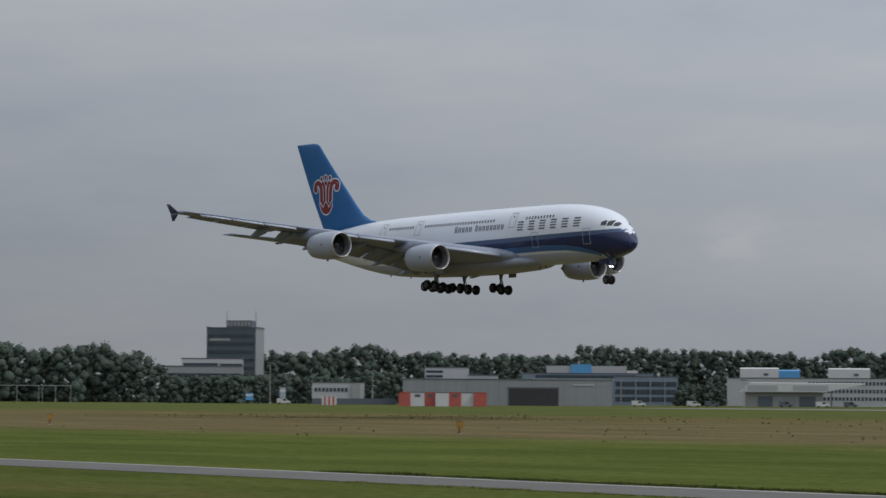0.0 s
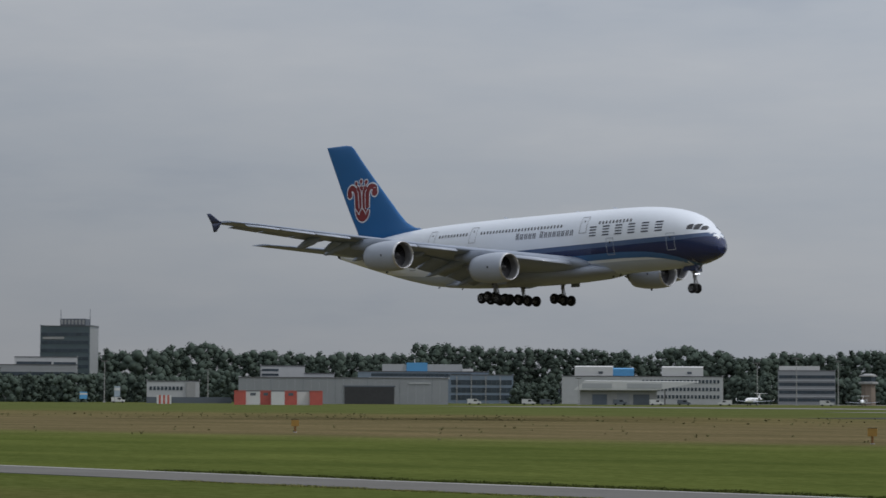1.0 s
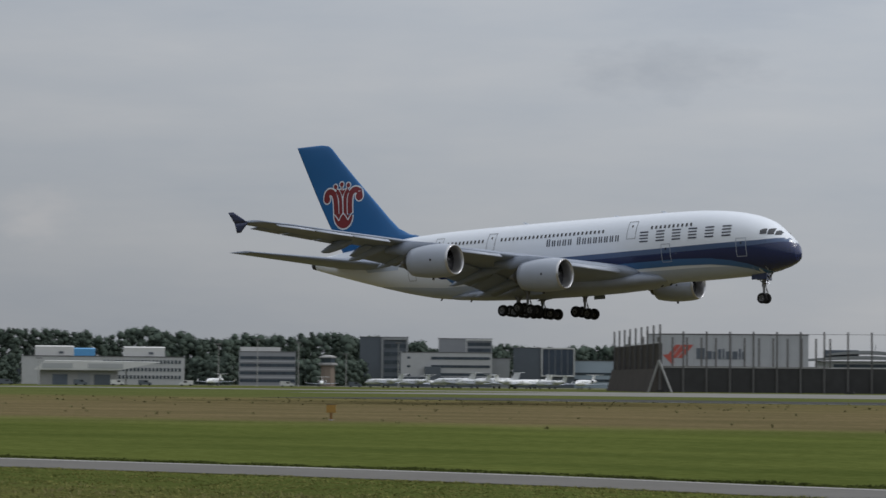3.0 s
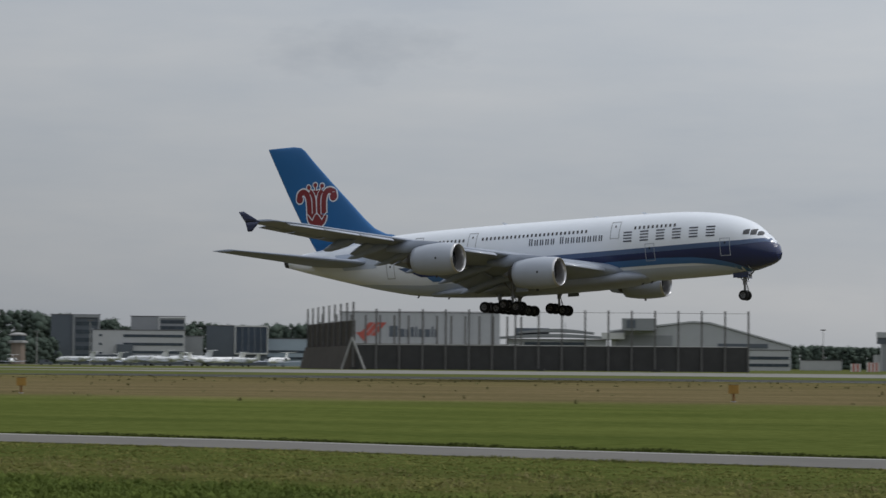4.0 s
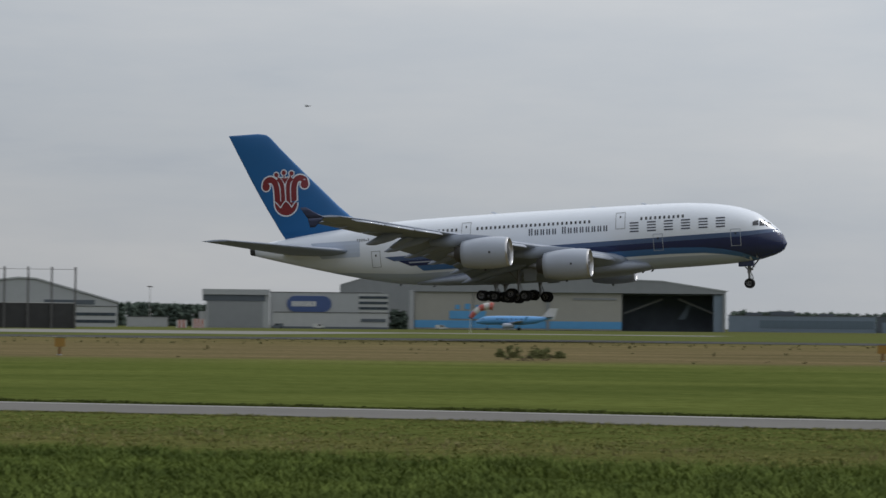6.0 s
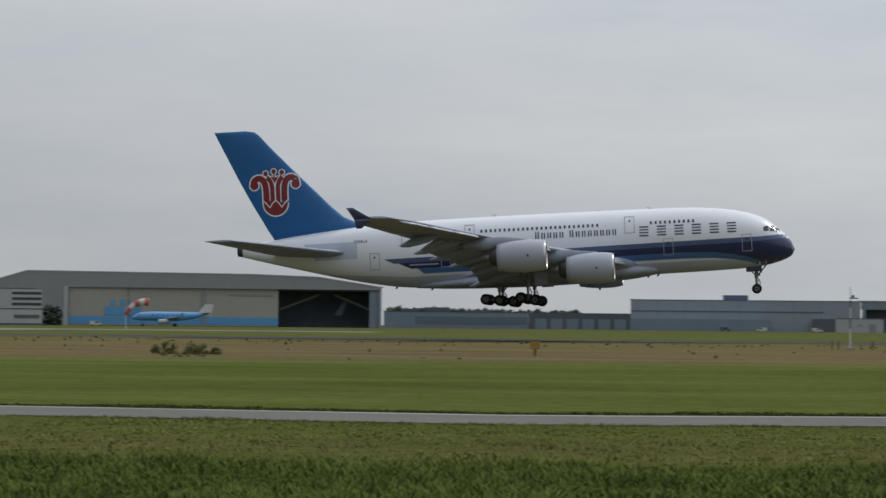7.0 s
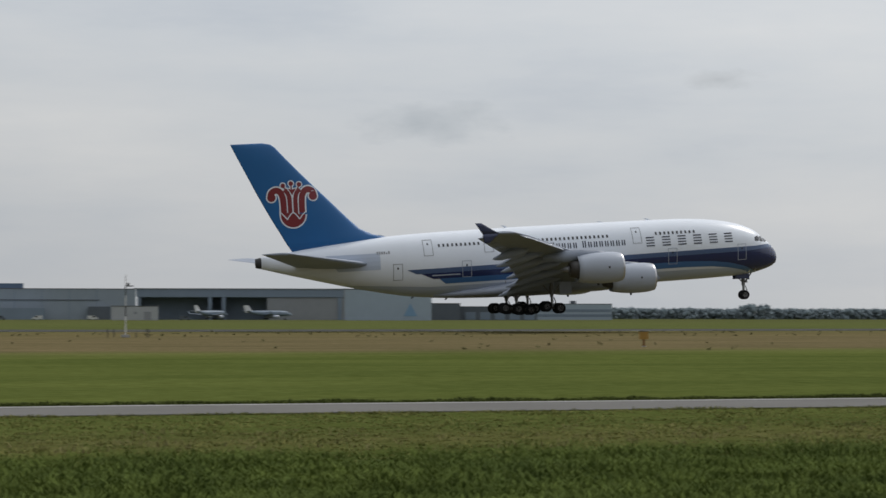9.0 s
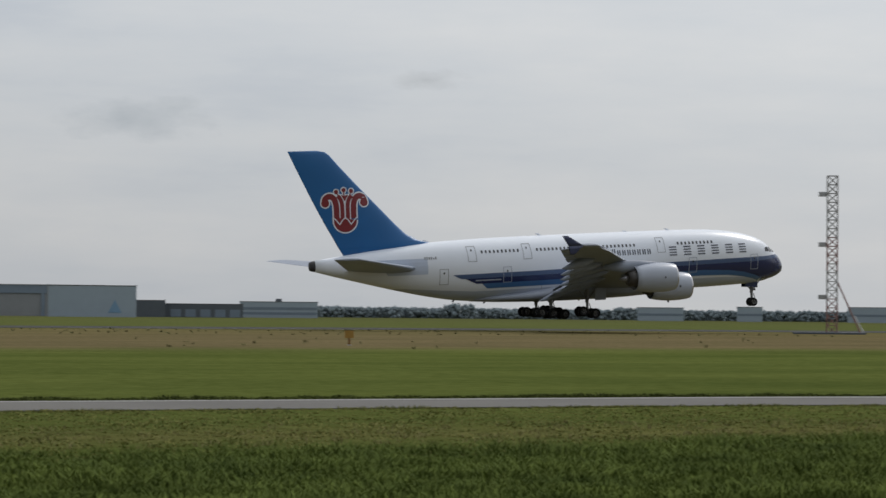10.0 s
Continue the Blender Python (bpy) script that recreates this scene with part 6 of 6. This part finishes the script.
def lamp_mast(m, h):
    p = thing("lamp_mast", m, "tall grey apron lamp mast", "lamp mast", "apron lamp masts")
    part("pole", rod(bmesh.new(), (0, 0, 0), (0, 0, h), .22, .12, 8), CONC, p)
    part("head", boxed(-1.2, 1.2, -.3, .3, h, h + .5, bevel=.05), POSTGREY, p)
    part("foot", boxed(-.5, .5, -.5, .5, 0, .5), CONC, p)
    return p


l1 = lamp_mast(place(-38.0, 1080), 17)
for az, d, s in ((-37.15, 1060, 1.1), (-36.25, 1080, 1.05), (-34.05, 1060, 1.05), (-35.2, 1100, .8), (-52.3, 1050, .95), (-50.05, 1100, .8), (-28.9, 1250, 1.1), (-18.0, 1300, 1.15), (-41.9, 1020, .6)):
    c = copy_thing(l1, place(az, d))
    c.scale = (1, 1, s)

gantry = thing("approach_light_gantry", place(-57.6, 1000), "pale portal frames of an approach light gantry", "light gantry")
for x0, x1 in ((-11, 5), (6, 17)):
    part("beam", boxed(x0, x1, -.1, .1, 6.4, 6.6), CONC, gantry)
    for x in (x0, (x0 + x1) / 2 - .5, x1 - .3):
        part("leg", boxed(x, x + .2, -.1, .1, 0, 6.4), CONC, gantry)
for az, d, w, h, mt in ((-52.75, 900, 2.6, 4.0, SKYBLUE), (-52.02, 900, 2.0, 6.0, PALEBLUE)):
    s = thing("notice_board", place(az, d), "blue and white notice board on posts", "notice board")
    part("panel", boxed(-w / 2, w / 2, 0, .1, h * .4, h), mt, s)
    part("header", boxed(-w / 2, w / 2, -.02, -.003, h * .75, h * .9), WHITEP, s)
    for x in (-w / 2 + .1, w / 2 - .2):
        part("post", boxed(x, x + .1, .11, .2, 0, h), POSTGREY, s)

# a pale perimeter fence line and taxiway before the aprons
TAXI = surface("taxiway_concrete", (.20, .195, .18), .9, vary=.1, grain=.4, coarse=.04)
strip("taxiway", 585, 640, -560, -60, .03, TAXI, "pale concrete taxiway beyond the runway", "taxiway", 120)
strip("run_up_pad", 455, 583, -330, -130, .03, TAXI, "pale concrete pad before the blast fence", "apron", 60)
strip("apron", 940, 1000, -1500, -420, .03, TAXI, "pale concrete apron before the buildings", "apron", 120)


# ---- grasses near the bank ----
def grass(name, seed, q0, q1, x0, x1, count, h0, h1, mat, label, blades=5, width=.012, lean=.45, clump=0.0, edge=0.0):
    rng = random.Random(seed)
    verts, faces = [], []
    made = 0
    while made < count:
        q = rng.uniform(q0, q1)
        x = rng.uniform(x0, x1)
        y = q * bend(x, q)
        if abs(math.degrees(math.atan2(x, y)) + 15) > 47:
            made += 1
            continue
        if edge and q > edge + 3.2 * noise.noise(Vector((x * .18, seed, 0))) + rng.gauss(0, .8):
            made += .5
            continue
        k = 1.15 * noise.noise(Vector((x * .55, y * .5, seed))) + .6 * noise.noise(Vector((x * 1.7, y * 2.4, seed)))
        if clump and k < rng.uniform(-.5, clump - .5):
            made += .35
            continue
        made += 1
        hh = lerp(h0, h1, rng.random()) * max(.25, 1 + .9 * k)
        for b in range(blades):
            a = rng.uniform(0, 2 * math.pi)
            dx, dy = math.cos(a), math.sin(a)
            px, py = x + rng.gauss(0, .06), y + rng.gauss(0, .06)
            h = hh * rng.uniform(.6, 1.15)
            w = width * rng.uniform(.7, 1.4)
            ln = h * lean * rng.uniform(.3, 1.3)
            n = len(verts)
            verts.extend(((px - dy * w, py + dx * w, -.02), (px + dy * w, py - dx * w, -.02), (px + dx * ln * .4 + dy * w * .8, py + dy * ln * .4 - dx * w * .8, h * .6), (px + dx * ln * .4 - dy * w * .8, py + dy * ln * .4 + dx * w * .8, h * .6), (px + dx * ln, py + dy * ln, h)))
            faces.append((n, n + 1, n + 2, n + 3))
            faces.append((n + 3, n + 2, n + 4))
    me = bpy.data.meshes.new(name)
    me.from_pydata(verts, [], faces)
    me.materials.append(mat)
    return tagged(new(name, me), label, "grass", "", "stuff")


G_TALL = surface("tall_grass", (.070, .102, .024), .95, vary=.34, grain=1.2, coarse=.45, island=.45, tint=(.105, .134, .030))
G_MIX = surface("meadow_grass", (.125, .155, .042), .95, vary=.4, grain=2, coarse=.4, island=.9, tint=(.175, .165, .055))
G_DRY = surface("dry_grass", (.200, .175, .080), .8, vary=.3, grain=2, coarse=.4, island=.9)
grass("bank_grass", 11, 24, 40, -34, 26, 80000, .04, .15, G_TALL, "tall dark green grass on the near bank", 6, .007, 1.4, 0.0, 34.5)
grass("verge_grass", 12, 33, 50, -52, 32, 26000, .015, .045, G_MIX, "short mixed grass beside the service road", 5, .010, 1.6)
grass("verge_seed_heads", 13, 36, 43, -46, 30, 1800, .03, .09, G_DRY, "dry pale grass stalks along the bank", 5, .008, 1.0, .6)
# the long grass's shadow side is put into this darker fringe colour
grass("road_edge_grass", 14, 55.7, 57.0, -80, 45, 11000, .02, .085, surface("shaded_verge_grass", (.070, .085, .022), .8, vary=.4, grain=2, coarse=.3, island=.8), "dark grass fringe along the far road edge", 6, .02, .5)
grass("near_road_edge_grass", 15, 49.7, 50.4, -70, 40, 5000, .02, .06, G_MIX, "grass fringe along the near road edge", 5, .010, .8)
TUFT = surface("rank_dark_grass", (.130, .126, .056), .9, vary=.35, grain=1, coarse=.3, island=.6)
grass("field_tufts", 16, 230, 315, -330, 150, 1100, .07, .20, TUFT, "rank grass tufts across the dry field", 7, .05, 1.6, 1.15)
grass("dry_field_weeds", 17, 128, 215, -210, 110, 170, .07, .24, TUFT, "scattered weeds in the dry grass", 7, .03, 1.2, 1.15)

# a bird crossing the sky
bird = thing("bird", pose(0, 0, 0), "small dark bird gliding across the sky", "bird")
BIRDM = surface("bird_dark", (.05, .05, .05), .8)
part("body", loft(bmesh.new(), [[Vector((x, r * math.cos(a), r * math.sin(a))) for a in [k * math.pi / 4 for k in range(8)]] for x, r in ((.22, .01), (.14, .05), (0, .07), (-.15, .04), (-.28, .01))]), BIRDM, bird)
for sg in (-1, 1):
    part("wing", loft(bmesh.new(), [[Vector((x, sg * y, z)) for x, z in ((c + w, h), (c, h + .012), (c - w, h))] for y, c, w, h in ((.04, .05, .1, .02), (.28, .06, .09, .12), (.55, -.06, .02, .1))]), BIRDM, bird)


FLIGHT = [  # seconds, place, heading, pitch, bank
    (0, -274.92, 245.33, 24.41, -0.53, 0.46, -0.23),
    (0.5, -255.04, 245.86, 23.12, -0.92, 0.79, 0.15),
    (1, -233.76, 247.66, 21.66, -1.33, 1.20, 0.46),
    (1.5, -212.95, 248.74, 20.34, -1.69, 1.57, 0.62),
    (2, -192.71, 250.48, 19.18, -2.01, 1.92, 0.58),
    (2.2, -185.29, 251.77, 18.71, -2.15, 2.04, 0.51),
    (3.3, -154.83, 276.43, 16.34, -3.19, 2.55, -0.74),
    (3.5, -150.64, 281.75, 15.85, -3.32, 2.62, -0.81),
    (4, -136.57, 296.22, 15.00, -3.61, 2.79, -0.82),
    (4.5, -116.20, 297.65, 14.33, -3.47, 2.98, -0.56),
    (5, -93.78, 300.18, 13.57, -3.35, 3.20, -0.26),
    (5.5, -78.38, 317.32, 12.52, -3.38, 3.35, -0.06),
    (6, -58.91, 327.57, 11.75, -3.13, 3.43, 0.07),
    (7.5, 8.88, 327.39, 10.62, -1.07, 3.11, -0.18),
    (8, 33.04, 327.73, 9.81, -0.41, 3.23, -0.21),
    (8.5, 54.60, 328.72, 9.40, 0.26, 3.42, -0.19),
    (9, 79.20, 330.53, 9.06, 0.98, 3.53, -0.04),
    (9.5, 102.46, 332.29, 8.87, 1.69, 3.48, 0.24),
    (10, 125.89, 333.99, 8.65, 2.40, 3.37, 0.61),
]


GLIDE = [(0, -13.4, 5.75), (4.5, -14.25, 5.385), (4.8, -14.35, 5.30), (5.0, -14.28, 5.22), (5.5, -14.6, 4.85), (6.0, -14.6, 4.79), (6.2, -14.65, 4.79), (10, -15.2, 4.6)]


def motions():
    walk(AIRLINER, [(t, pose(x, y, z, bank, -pitch, heading)) for t, x, y, z, heading, pitch, bank in FLIGHT])
    walk(bird, [(t, Matrix.Translation(toward(az, el, 260)) @ pose(0, 0, 0, 0, 0, 172)) for t, az, el in GLIDE])


motions()
